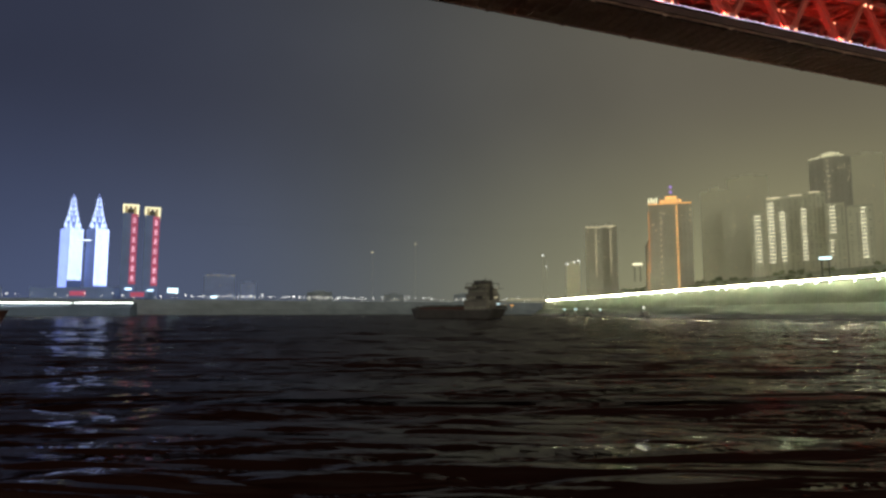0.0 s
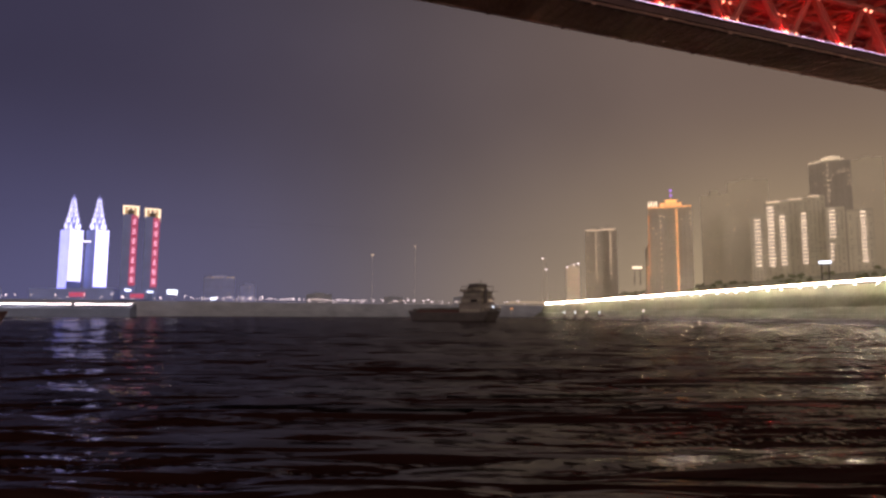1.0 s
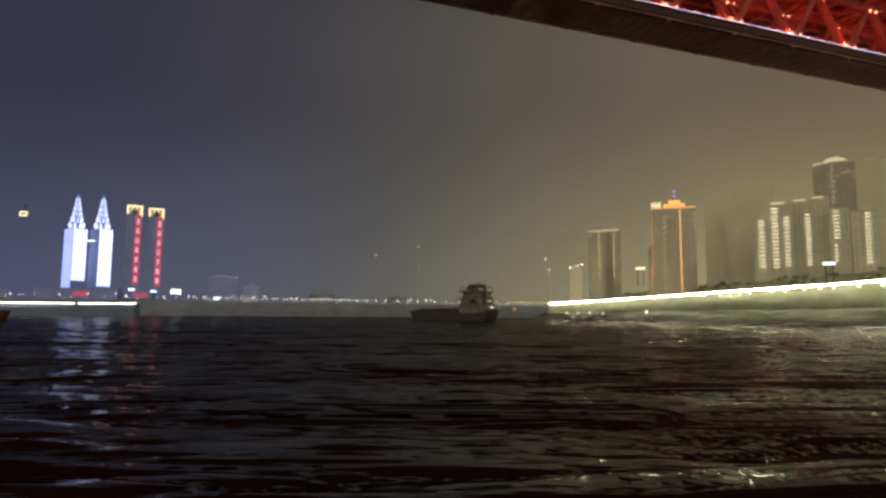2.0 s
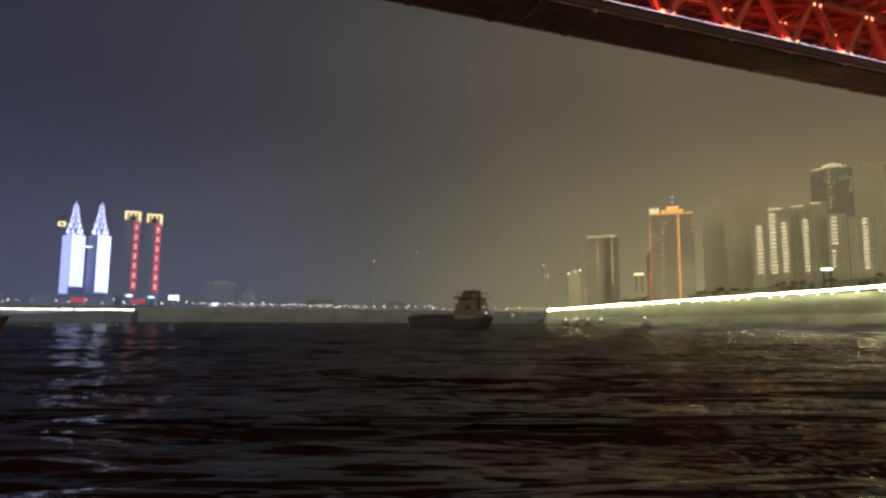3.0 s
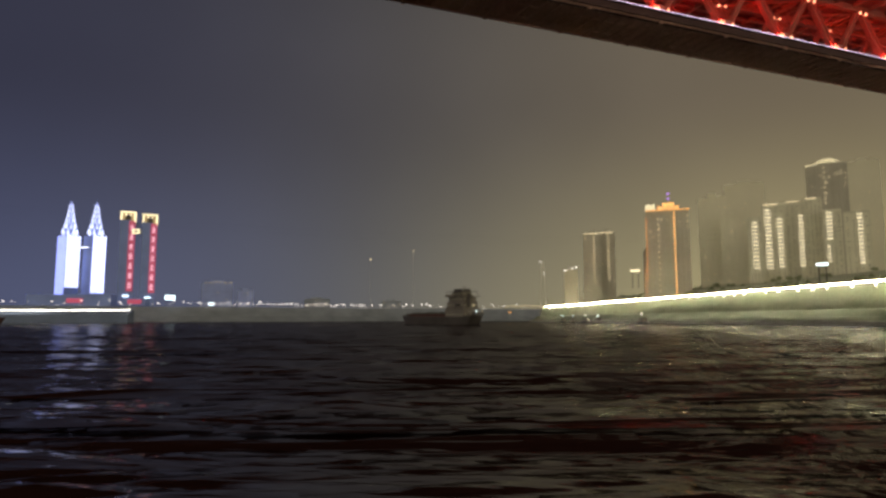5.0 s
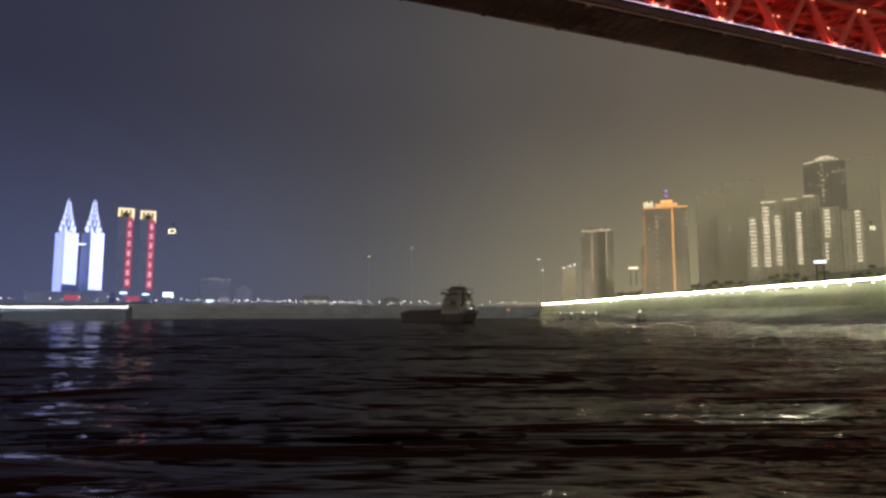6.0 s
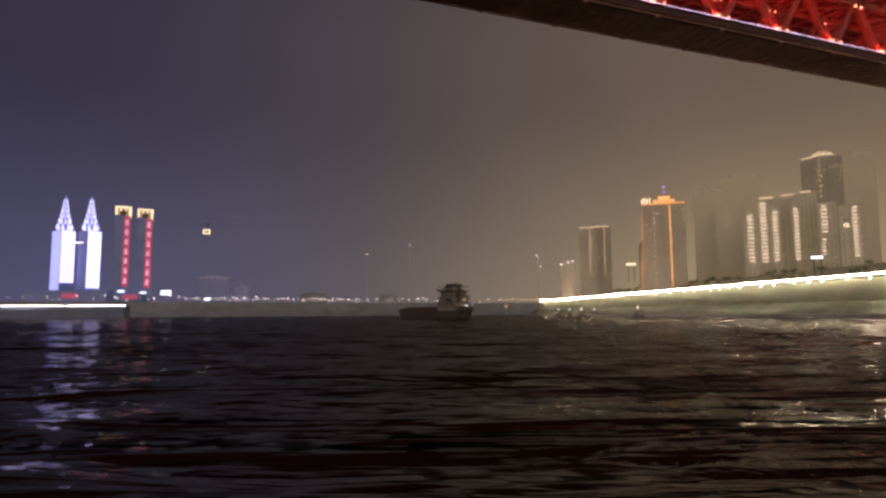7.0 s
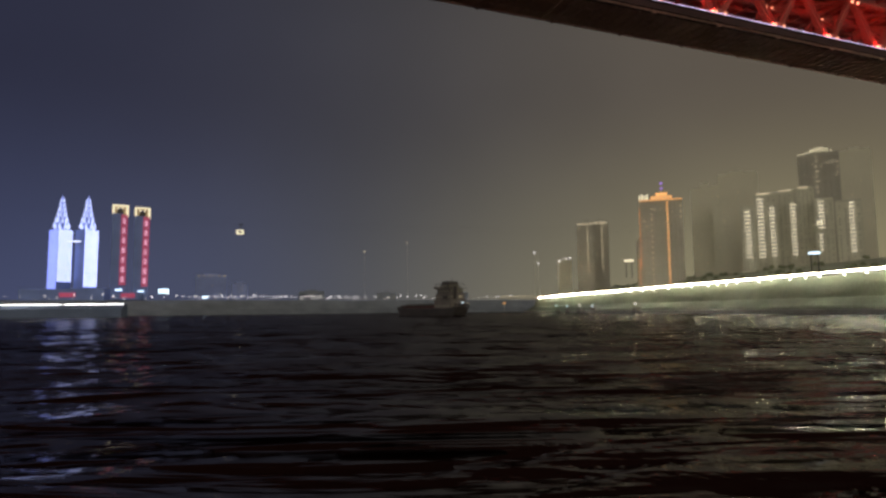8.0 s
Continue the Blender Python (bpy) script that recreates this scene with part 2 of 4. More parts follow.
G_LED = glow("white_violet_led_line", (0.95, 0.74, 1.0), 1.7, 0.8, 0.4)
G_FLOOD = glow("red_floodlight", (1.0, 0.34, 0.17), 2.6)


# ---- mesh helpers ----
def mesh_object(name, bm, material, parent=None, label=""):
    me = bpy.data.meshes.new(name)
    bm.normal_update()
    bm.to_mesh(me)
    bm.free()
    me.materials.append(material)
    ob = new(name, me)
    if parent:
        ob.parent = parent
    if label:
        ob["label"] = label
    return ob


part = mesh_object


def share(name, source, m, parent):
    """Another piece with the same mesh, at the pose m in its parent's space."""
    ob = new(name, source.data)
    ob.parent = parent
    ob.matrix_basis = m
    return ob


def box(bm, lo, hi, m=None, bevel=0.0):
    made = bmesh.ops.create_cube(bm, size=1.0)["verts"]
    for v in made:
        v.co = Vector([lo[i] + (v.co[i] + 0.5) * (hi[i] - lo[i]) for i in range(3)])
    if bevel:
        edges = list({e for v in made for e in v.link_edges})
        r = bmesh.ops.bevel(bm, geom=edges, offset=bevel, segments=1, affect="EDGES")
        made = list({v for f in r["faces"] for v in f.verts} | {v for v in made if v.is_valid})
    if m is not None:
        bmesh.ops.transform(bm, matrix=m, verts=made)
    return bm


def boxed(lo, hi, bevel=0.0):
    return box(bmesh.new(), lo, hi, None, bevel)


def beam(bm, a, b, w, h=None):
    """A square bar from a to b."""
    a, b = Vector(a), Vector(b)
    ln = (b - a).length
    q = (b - a).to_track_quat("Y", "Z").to_matrix().to_4x4()
    return box(bm, (-w / 2, 0, -(h or w) / 2), (w / 2, ln, (h or w) / 2), Matrix.Translation(a) @ q)


def tube(bm, a, b, r1, r2=None, seg=10):
    a, b = Vector(a), Vector(b)
    made = bmesh.ops.create_cone(bm, cap_ends=True, segments=seg, radius1=r1, radius2=r1 if r2 is None else r2, depth=(b - a).length)["verts"]
    m = Matrix.Translation((a + b) / 2) @ (b - a).to_track_quat("Z", "Y").to_matrix().to_4x4()
    bmesh.ops.transform(bm, matrix=m, verts=made)
    return bm


def prism(bm, ring, z0, z1, ring_top=None):
    """A block over the outline ring (x, y), from z0 to z1."""
    lo = [bm.verts.new((x, y, z0)) for x, y in ring]
    hi = [bm.verts.new((x, y, z1)) for x, y in (ring_top or ring)]
    bm.faces.new(lo[::-1])
    bm.faces.new(hi)
    for i in range(len(ring)):
        j = (i + 1) % len(ring)
        bm.faces.new((lo[i], lo[j], hi[j], hi[i]))
    return bm


def extrude_line(path, profile):
    """A band that carries the closed profile (across, up) along the path of (x, y) points; across points to the path's right."""
    bm = bmesh.new()
    rows = []
    for i, (x, y) in enumerate(path):
        a, b = Vector(path[max(i - 1, 0)]), Vector(path[min(i + 1, len(path) - 1)])
        t = (b - a).normalized()
        rows.append([bm.verts.new((x + t.y * u, y - t.x * u, w)) for u, w in profile])
    for r, s in zip(rows, rows[1:]):
        for k in range(len(profile)):
            q = (k + 1) % len(profile)
            bm.faces.new((r[k], r[q], s[q], s[k]))
    bm.faces.new(rows[0])
    bm.faces.new(rows[-1][::-1])
    bmesh.ops.recalc_face_normals(bm, faces=bm.faces)
    return bm


def thing(name, m, label, category, group="", kind=""):
    ob = new(name)
    ob.matrix_basis = m
    return tagged(ob, label, category, group, kind)


# ---- the river: two rigid sheets of waves that glide through one another ----
def wave_sheet(name, seed, radii, angles, gain, lift):
    rng = np.random.default_rng(seed)
    r, a = np.meshgrid(radii, angles, indexing="ij")
    x, y = r * np.sin(a), r * np.cos(a) - 6.0
    z = np.zeros_like(x)
    for k in range(46):
        wl_ = 0.55 * 1.085 ** k * rng.uniform(0.9, 1.1)
        way = rng.normal(0.0, 0.17) + (0.06 if k % 3 else -0.15)
        kx, ky = math.sin(way) * math.tau / wl_, math.cos(way) * math.tau / wl_
        ph = rng.uniform(0, math.tau) + 0.9 * np.sin(x * kx * 0.17 + y * 0.21 * ky + k) + 0.7 * np.sin(x * ky * 0.11 + k * 2.0)
        s = np.sin(x * kx + y * ky + ph)
        amp = gain * 0.0260 * wl_ ** 0.72 * (0.55 + 0.45 * np.sin(x * 0.05 + y * 0.037 + k * 1.7))
        z += amp * (1.0 - 2.0 * np.abs(np.sin((x * kx + y * ky + ph) / 2)) ** 1.3 if k % 2 else s) * np.clip(2.2 - r / (wl_ * 30.0), 0, 1) * ((0.55 + 0.45 * np.exp(-r / 70.0)) if wl_ > 9 else (1.0 if wl_ > 1.7 else 0.75))
    z += lift - 0.5 * np.clip((r - 900) / 1500, 0, 1)
    n0, n1 = r.shape
    i = np.arange(n0 * n1).reshape(n0, n1)
    faces = np.stack([i[:-1, :-1], i[:-1, 1:], i[1:, 1:], i[1:, :-1]], -1).reshape(-1, 4)
    me = bpy.data.meshes.new(name)
    me.from_pydata(np.stack([x, y, z], -1).reshape(-1, 3).tolist(), [], faces[:, ::-1].tolist())
    me.shade_smooth()
    me.materials.append(M_WATER)
    return new(name, me)


seen = np.linspace(-0.80, 0.80, 460)
rest = np.linspace(0.80, math.tau - 0.80, 60)[1:]
water = tagged(wave_sheet("water", 4, np.concatenate([np.linspace(0.02, 5.0, 8), np.geomspace(5.0, 4600, 640)[1:]]), np.concatenate([seen, rest]), 0.58, 0.0),
               "dark brown choppy river water under night lights", "water", kind="structure")
water_swell = tagged(wave_sheet("water_swell", 11, np.geomspace(6.5, 330, 440), np.linspace(-0.82, 0.82, 420), 0.58, -0.03),
                     "dark brown wave crests running over the river", "water", kind="structure")


# ---- the near bank: stepped stone embankment with a lit road along its top ----
def bank_x(y):
    return 165 + 0.0914 * (1018 - y)


ROAD = [(bank_x(y), y) for y in [*range(-400, 1001, 40), 1014]]
embankment = tagged(mesh_object("ground_embankment", extrude_line(ROAD, [(-12, -5), (-12, 8.5), (-8, 8.8), (-3.0, 20.6), (-2.4, 21.4), (18, 21.6), (18, -5)]), M_SLOPE),
                    "stepped grey stone river embankment under a lit road", "embankment", kind="structure")
hillside = tagged(mesh_object("ground_hillside", extrude_line(ROAD, [(18.004, -5), (18.004, 21.6), (30, 23.0), (44, 27.6), (52, 28.2), (70, 31), (110, 38.5), (124, 39), (160, 44), (700, 60), (700, -5)]), M_HILL),
                  "terraced hillside above the riverside road, paled for haze", "hillside", kind="structure")
lower_bank = tagged(mesh_object("ground_lower_bank", extrude_line(ROAD, [(-24, -5), (-24, 0.7), (-22.5, 1.0), (-17.4, 4.6), (-16.6, 4.8), (-12.004, 8.5), (-12.004, -5)]), M_LOWBANK),
                    "dark stone revetment below the terrace", "embankment", kind="structure")
quay_edge = tagged(mesh_object("trim_quay_edge", extrude_line(ROAD, [(-24.9, -1.0), (-24.9, 1.9), (-24.5, 2.3), (-22.6, 2.35), (-22.6, 0.9), (-24.0, -1.0)]), M_KERB), "pale concrete kerb along the waterline", "kerb", kind="structure")
road = tagged(mesh_object("road", extrude_line(ROAD, [(-1.6, 21.45), (-1.6, 21.62), (16, 21.72), (16, 21.45)]), M_ASPHALT), "dark asphalt riverside road on the embankment", "road", kind="structure")
parapet = tagged(mesh_object("trim_parapet", extrude_line(ROAD, [(-2.3, 21.3), (-2.3, 22.40), (-4.1, 22.55), (-4.1, 22.80), (-1.8, 22.80), (-1.8, 21.3)]), M_CONC), "concrete road parapet carrying a light line", "parapet", kind="structure")
light_line = tagged(mesh_object("light_strip", extrude_line([(bank_x(y), y) for y in range(-200, 1011, 30)], [(-4.4, 22.80), (-4.4, 23.08), (-4.1, 23.08), (-4.1, 22.80)]), G_STRIP),
                    "bright warm white light strip along the parapet", "light strip")


def wall_lamp():
    t = thing("wall_lamp", pose(0, 0, 0), "small glowing lamp bracketed below the road parapet", "lamp", "lamps under the road parapet")
    bm = bmesh.new()
    tube(bm, (0, 0, -0.1), (-0.9, 0, -1.15), 0.09, seg=6)
    part("bracket", bm, M_CONC, t)
    bm = bmesh.new()
    tube(bm, (-0.9, 0, -1.75), (-0.9, 0, -1.0), 0.48, 0.30, 8)
    part("lamp_head", bm, G_LAMP, t, "glowing warm white lamp head")
    return t


lamp = wall_lamp()
lamp.matrix_basis = pose(bank_x(250) - 3.6, 250, 22.5)
random.seed(5)
y = 262.0
while y < 1000:
    copy_thing(lamp, pose(bank_x(y) - 3.6, y, 22.5 + random.uniform(-0.06, 0.02)))
    y += random.uniform(9, 22) * (1 + (y - 250) / 900)


# ---- the far bank and the quay on the other side ----
FAR = [(-2600, 500), (-1500, 860), (-1000, 1080), (-520, 1330), (-120, 1560), (260, 1720), (900, 1900), (1800, 2000)]
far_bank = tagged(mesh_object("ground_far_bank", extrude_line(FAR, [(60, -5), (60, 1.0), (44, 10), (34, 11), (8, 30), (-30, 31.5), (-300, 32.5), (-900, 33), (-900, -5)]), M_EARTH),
                  "dark hazy far river bank with terraces", "river bank", kind="structure")
QUAY = [(-1000, 560), (-485, 690), (-410, 702), (-342, 704)]
quay = tagged(mesh_object("ground_quay", extrude_line(QUAY, [(9, -5), (9, 9.5), (6, 10.2), (0.4, 14.0), (-1, 14.4), (-6, 14.6), (-8, -5)]), M_QUAY), "stone quay with a lit top edge", "quay", kind="structure")
for k, (a, b) in enumerate((((-900, 585.2), (-411, 701.9)), ((-407, 702.2), (-344, 704)))):
    tagged(mesh_object("light_strip", extrude_line([a, b], [(-0.2, 14.3), (-0.2, 14.8), (0.5, 14.8), (0.5, 14.3)]), G_QUAY), "bright white light strip along the quay edge", "light strip")


def street_lamp():
    t = thing("street_lamp", pose(0, 0, 0), "street lamp with a glowing head on the far promenade", "street lamp", "street lamps on the far bank")
    bm = bmesh.new()
    tube(bm, (0, 0, -9), (0, 0, 8), 0.25, 0.14, 6)
    part("pole", bm, M_ROOF, t)
    bm = bmesh.new()
    bmesh.ops.create_uvsphere(bm, u_segments=8, v_segments=5, radius=1.05, matrix=Matrix.Translation((0, 0, 8.6)) @ Matrix.Diagonal((1.5, 1.0, 0.9, 1)))
    part("lamp_head", bm, G_WHITE, t, "glowing warm white lamp head")
    return t


def far_point(s):
    """A point of the far bank's upper edge, s from 0 to 1 along it."""
    pts = FAR[1:7]
    f = s * (len(pts) - 1)
    i = min(int(f), len(pts) - 2)
    a, b = Vector(pts[i]), Vector(pts[i + 1])
    return a + (b - a) * (f - i)


src = street_lamp()
src.matrix_basis = pose(-700, 1238, 33)
random.seed(8)
for k in range(190):
    s = 0.13 + 0.66 * (k / 190) + random.uniform(-0.004, 0.004)
    if random.random() < 0.22:
        continue
    p = far_point(s)
    copy_thing(src, pose(p.x + random.uniform(-6, 6), p.y - 2 + random.uniform(-4, 14), 30.0 + random.uniform(-2.5, 4.0)) @ Matrix.Scale(random.choice((0.4, 0.55, 0.7, 0.9, 1.15)), 4))

for k in range(70):  # an even row of smaller lamps along the open promenade
    p = far_point(0.40 + 0.17 * (k / 70) + random.uniform(-0.001, 0.001))
    copy_thing(src, pose(p.x, p.y - 4, 31.6 + random.uniform(-0.5, 0.5)) @ Matrix.Scale(random.choice((0.5, 0.6, 0.75, 0.9)), 4))


# ---- towers ----
def facing(x, y, z):
    """A pose at a place whose local -y looks towards the river's near side."""
    return pose(x, y, z, 0, 0, -math.degrees(math.atan2(x, y)))


def tall_block(name, m, w, d, h, wall, label, category="tower block", storey=3.1, fins=4, roof_box=True):
    """A block of flats: core, projecting storey bands, corner fins, parapet and a plant room."""
    t = thing(name, m, label, category)
    bm = bmesh.new()
    box(bm, (-w / 2, 0, -20), (w / 2, d, h))
    part("wall", bm, wall, t)
    band, k = None, 1
    while k * storey < h - 1:
        if band is None:
            band = part("storey_band", boxed((-w / 2 - 0.15, -0.35, -0.35), (w / 2 + 0.15, d * 0.7, 0)), wall, t)
            band.matrix_basis = pose(0, 0, k * storey)
        else:
            share("storey_band", band, pose(0, 0, k * storey), t)
        k += 1
    for k in range(fins):
        x = -w / 2 + w * k / max(fins - 1, 1)
        part("fin", boxed((x - 0.5, -0.8, -18), (x + 0.5, 0.2, h + 0.4)), wall, t)
    bm = bmesh.new()
    box(bm, (-w / 2 - 0.1, -0.45, h - 0.1), (w / 2 + 0.1, d + 0.1, h + 1.9))
    part("roof", bm, wall, t)
    if roof_box:
        part("plant_room", boxed((-w * 0.22, d * 0.2, h + 1.9), (w * 0.22, d * 0.7, h + 5.5), 0.2), wall, t)
    return t


def slats(t, x, w, z0, z1, step, mat, y=-1.0, high=1.1, skip=0.0):
    """A column of lit balconies, one for each storey."""
    first = None
    z = z0
    while z < z1:
        if random.random() >= skip:
            if first is None:
                first = part("lit_balcony", boxed((-w / 2, -0.3, 0), (w / 2, 0.5, high), 0.08), mat, t)
                first.matrix_basis = pose(x, y, z)
            else:
                share("lit_balcony", first, pose(x + random.uniform(-0.15, 0.15), y, z), t)
        z += step


def lit_windows(t, w, h0, h1, count, mat, y=-0.45, size=(1.5, 1.3)):
    first = None
    for k in range(count):
        x, z = round(random.uniform(-w / 2 + 1.5, w / 2 - 1.5) / 3) * 3, h0 + round(random.uniform(0, h1 - h0) / 3.1) * 3.1 + 0.6
        if first is None:
            first = part("lit_window", boxed((-size[0] / 2, -0.12, 0), (size[0] / 2, 0.3, size[1])), mat, t)
            first.matrix_basis = pose(x, y, z)
        else:
            share("lit_window", first, pose(x, y, z), t)


def dark_windows(t, w, h0, h1, columns):
    """Unlit panes, storey by storey."""
    pane = None
    for c in range(columns):
        x = -w / 2 + w * (c + 0.5) / columns
        z = h0
        while z < h1:
            if random.random() < 0.8:
                if pane is None:
                    pane = part("window_pane", boxed((-0.8, -0.07, 0), (0.8, 0.2, 1.5)), M_GLASS, t)
                    pane.matrix_basis = pose(x, 0, z)
                else:
                    share("window_pane", pane, pose(x, 0, z), t)
            z += 3.1


random.seed(21)
# tower with an orange light line and a gold crown
W = 45.0
orange_tower = tall_block("orange_lit_tower", facing(253.5, 700, 22), W, 30, 124.4 - 22, M_FACADE_DARK, "dark apartment tower with orange outline lights and a lit crown", fins=5, roof_box=False)
H = 124.4 - 22
slats(orange_tower, W * 0.16, 1.5, 3, H - 1, 3.1, G_AMBER, y=-1.1, high=1.55)
part("edge_light", boxed((-W / 2 - 0.2, -1.4, 26), (-W / 2 + 0.25, -0.7, H - 8)), G_ORANGE, orange_tower, "dim orange edge light")
part("cornice_light", boxed((-W / 2 - 0.6, -1.6, H + 0.3), (W / 2 + 0.6, -0.8, H + 1.1)), G_AMBER, orange_tower, "amber light line under the roof")
bm = bmesh.new()
for k in range(4):
    box(bm, (-W / 2 + k * 2.7, -1.2, H + 1.9), (-W / 2 + k * 2.7 + 1.5, 0.4, H + 7.2 + (k % 2)))
part("roof_frame", bm, G_GOLD, orange_tower, "gold lit roof frame")
bm = bmesh.new()
box(bm, (-W * 0.22, 0.0, H + 1.9), (W * 0.28, 12, H + 5.2))
box(bm, (-W * 0.10, 1.0, H + 5.2), (W * 0.18, 10, H + 8.6))
part("crown", bm, M_FACADE, orange_tower, "stepped roof crown")
for z0, x0, x1 in ((4.5, -0.22, 0.28), (2.4, -0.22, 0.28), (8.0, -0.10, 0.18), (6.2, -0.08, 0.16)):
    part("crown_light", boxed((W * x0 - 0.1, -0.5, H + z0), (W * x1 + 0.1, -0.02 if z0 < 5 else 0.9, H + z0 + 0.8)), G_AMBER, orange_tower, "amber light line round the crown")
for x0 in (-0.22, -0.10, 0.04, 0.18, 0.27):
    part("crown_light", boxed((W * x0 - 0.25, -0.55, H + 2.0), (W * x0 + 0.35, -0.05, H + 5.2)), G_ORANGE, orange_tower, "orange upright light line on the crown")
slats(orange_tower, -W * 0.22, 1.3, 6, H - 4, 6.2, G_WARM, high=1.4)
slats(orange_tower, W * 0.47, 1.2, H - 20, H - 3, 6.2, G_WARM, high=1.4)
lit_windows(orange_tower, W, H - 30, H - 8, 7, G_WARM)
dark_windows(orange_tower, W, 2.1, H - 3, 9)
bm = bmesh.new()
tube(bm, (W * 0.04, 5, H + 8.4), (W * 0.04, 5, H + 21), 0.5, 0.2, 6)
for z in (11, 14, 17):
    beam(bm, (W * 0.04 - 1.6, 5, H + z), (W * 0.04 + 1.6, 5, H + z), 0.35)
part("roof_mast", bm, M_FACADE_DARK, orange_tower, "slim roof mast")
for z in (13.2, 19.0):
    part("mast_beacon", boxed((W * 0.04 - 1.5, 4.2, H + z), (W * 0.04 + 1.5, 4.6, H + z + 2.6), 0.3), G_VIOLET, orange_tower, "dim violet beacon")
low_wing = tall_block("narrow_lit_annex", facing(233.0, 715, 22), 5, 12, 78.9 - 22, M_FACADE_DARK, "narrow dark annex with a dim light column", fins=2)
slats(low_wing, 0, 1.5, 8, 36, 3.1, G_ORANGE, high=0.9)

# tallest tower with a gold hip-line crown
W = 41.9
TZ = 185.9
tallest = tall_block("crowned_tower", facing(460.3, 740, 30), W, 30, TZ - 30, M_FACADE_DARK, "tall hazy apartment tower with a gold lit crown", fins=4, roof_box=False)
H = TZ - 30
for sx in (-1, 1):
    bm = bmesh.new()
    beam(bm, (sx * (W / 2 + 0.4) if sx < 0 else W * 0.36, -1.3, H + 1.0 if sx < 0 else H + 3.4), (-W * 0.06, -1.3, H + 4.2), 0.45, 0.45)
    part("crown_light", bm, G_GOLD, tallest, "gold light line under the crown")
bm = bmesh.new()
box(bm, (-W * 0.20, 0.5, H + 1.9), (W * 0.26, 9, H + 7.0))
box(bm, (-W * 0.10, 1.0, H + 7.0), (W * 0.16, 8, H + 8.6))
part("crown", bm, M_FACADE, tallest, "small stepped crown")
part("crown_light", boxed((-W * 0.21, 0.1, H + 5.9), (W * 0.27, 0.6, H + 6.35)), G_GOLD, tallest, "gold light line")
part("crown_light", boxed((-W * 0.10, 0.6, H + 8.0), (W * 0.16, 1.1, H + 8.4)), G_GOLD, tallest, "gold light line")
slats(tallest, -W * 0.05, 1.2, H - 46, H - 2, 6.2, G_WARM, high=1.3, skip=0.1)
slats(tallest, W * 0.46, 1.1, H - 30, H - 4, 6.2, G_WARM, high=1.2, skip=0.3)
lit_windows(tallest, W, H - 34, H - 6, 12, G_WARM, size=(1.1, 0.9))

dark_windows(tallest, W, 2.1, H - 3, 7)
# row of apartment slabs with lit balcony columns
SLABS = [  # x, y, width, top, category words, balcony columns (offset, width, foot, head)
    (321.2, 640, 12.4, 105.8, ((0.0, 6.0, 54.8, 103.5),), False),
    (351.4, 660, 21.0, 122.9, ((-5.3, 7.2, 56.4, 120.5), (5.6, 5.8, 57.6, 110.2)), True),
    (386.0, 680, 19.2, 129.7, ((5.1, 5.8, 60.5, 114.7),), True),
    (400.2, 670, 15.5, 131.5, (), True),
    (406.9, 650, 16.8, 115.2, ((-2.3, 6.4, 86.2, 113.4), (-3.8, 3.8, 62.7, 78.5)), False),
    (426.5, 640, 22.0, 111.7, ((2.5, 4.8, 60.0, 110.5),), False)]
for x, y, w, top, cols, cap in SLABS:
    b = tall_block("apartment_block", facing(x, y, 30), w, 16, top - 30, M_FACADE, "hazy grey apartment block with columns of lit balconies", fins=3, roof_box=False)
    for off, cw, z0, z1 in cols:
        slats(b, off, cw * 0.86, z0 - 30, z1 - 30, 3.85, G_SLAT, high=0.52)
    if cap:
        part("roof_light", boxed((-w * 0.42, -1.3, top - 30 + 0.6), (w * 0.20, -0.6, top - 30 + 1.7)), G_WARM, b, "warm roof edge light")
    dark_windows(b, w, 2.1, top - 33, 4)
    lit_windows(b, w, 10, top - 40, 3, G_WARM, size=(0.9, 0.8))

# hazier blocks behind, with few lights; bright windows of each block: across, height
BRIGHT = {0: ((-17.5, 89.5), (-19.5, 90.5), (-24.5, 56.6), (0.4, 158.5), (-22.0, 158.0)), 1: ((-12.0, 69.4), (-0.4, 44.7), (17.0, 140.0)), 2: ((0.7, 73.8), (-4.0, 72.5)), 3: ((0.7, 100.8),), 6: ((-8.9, 96.9),)}
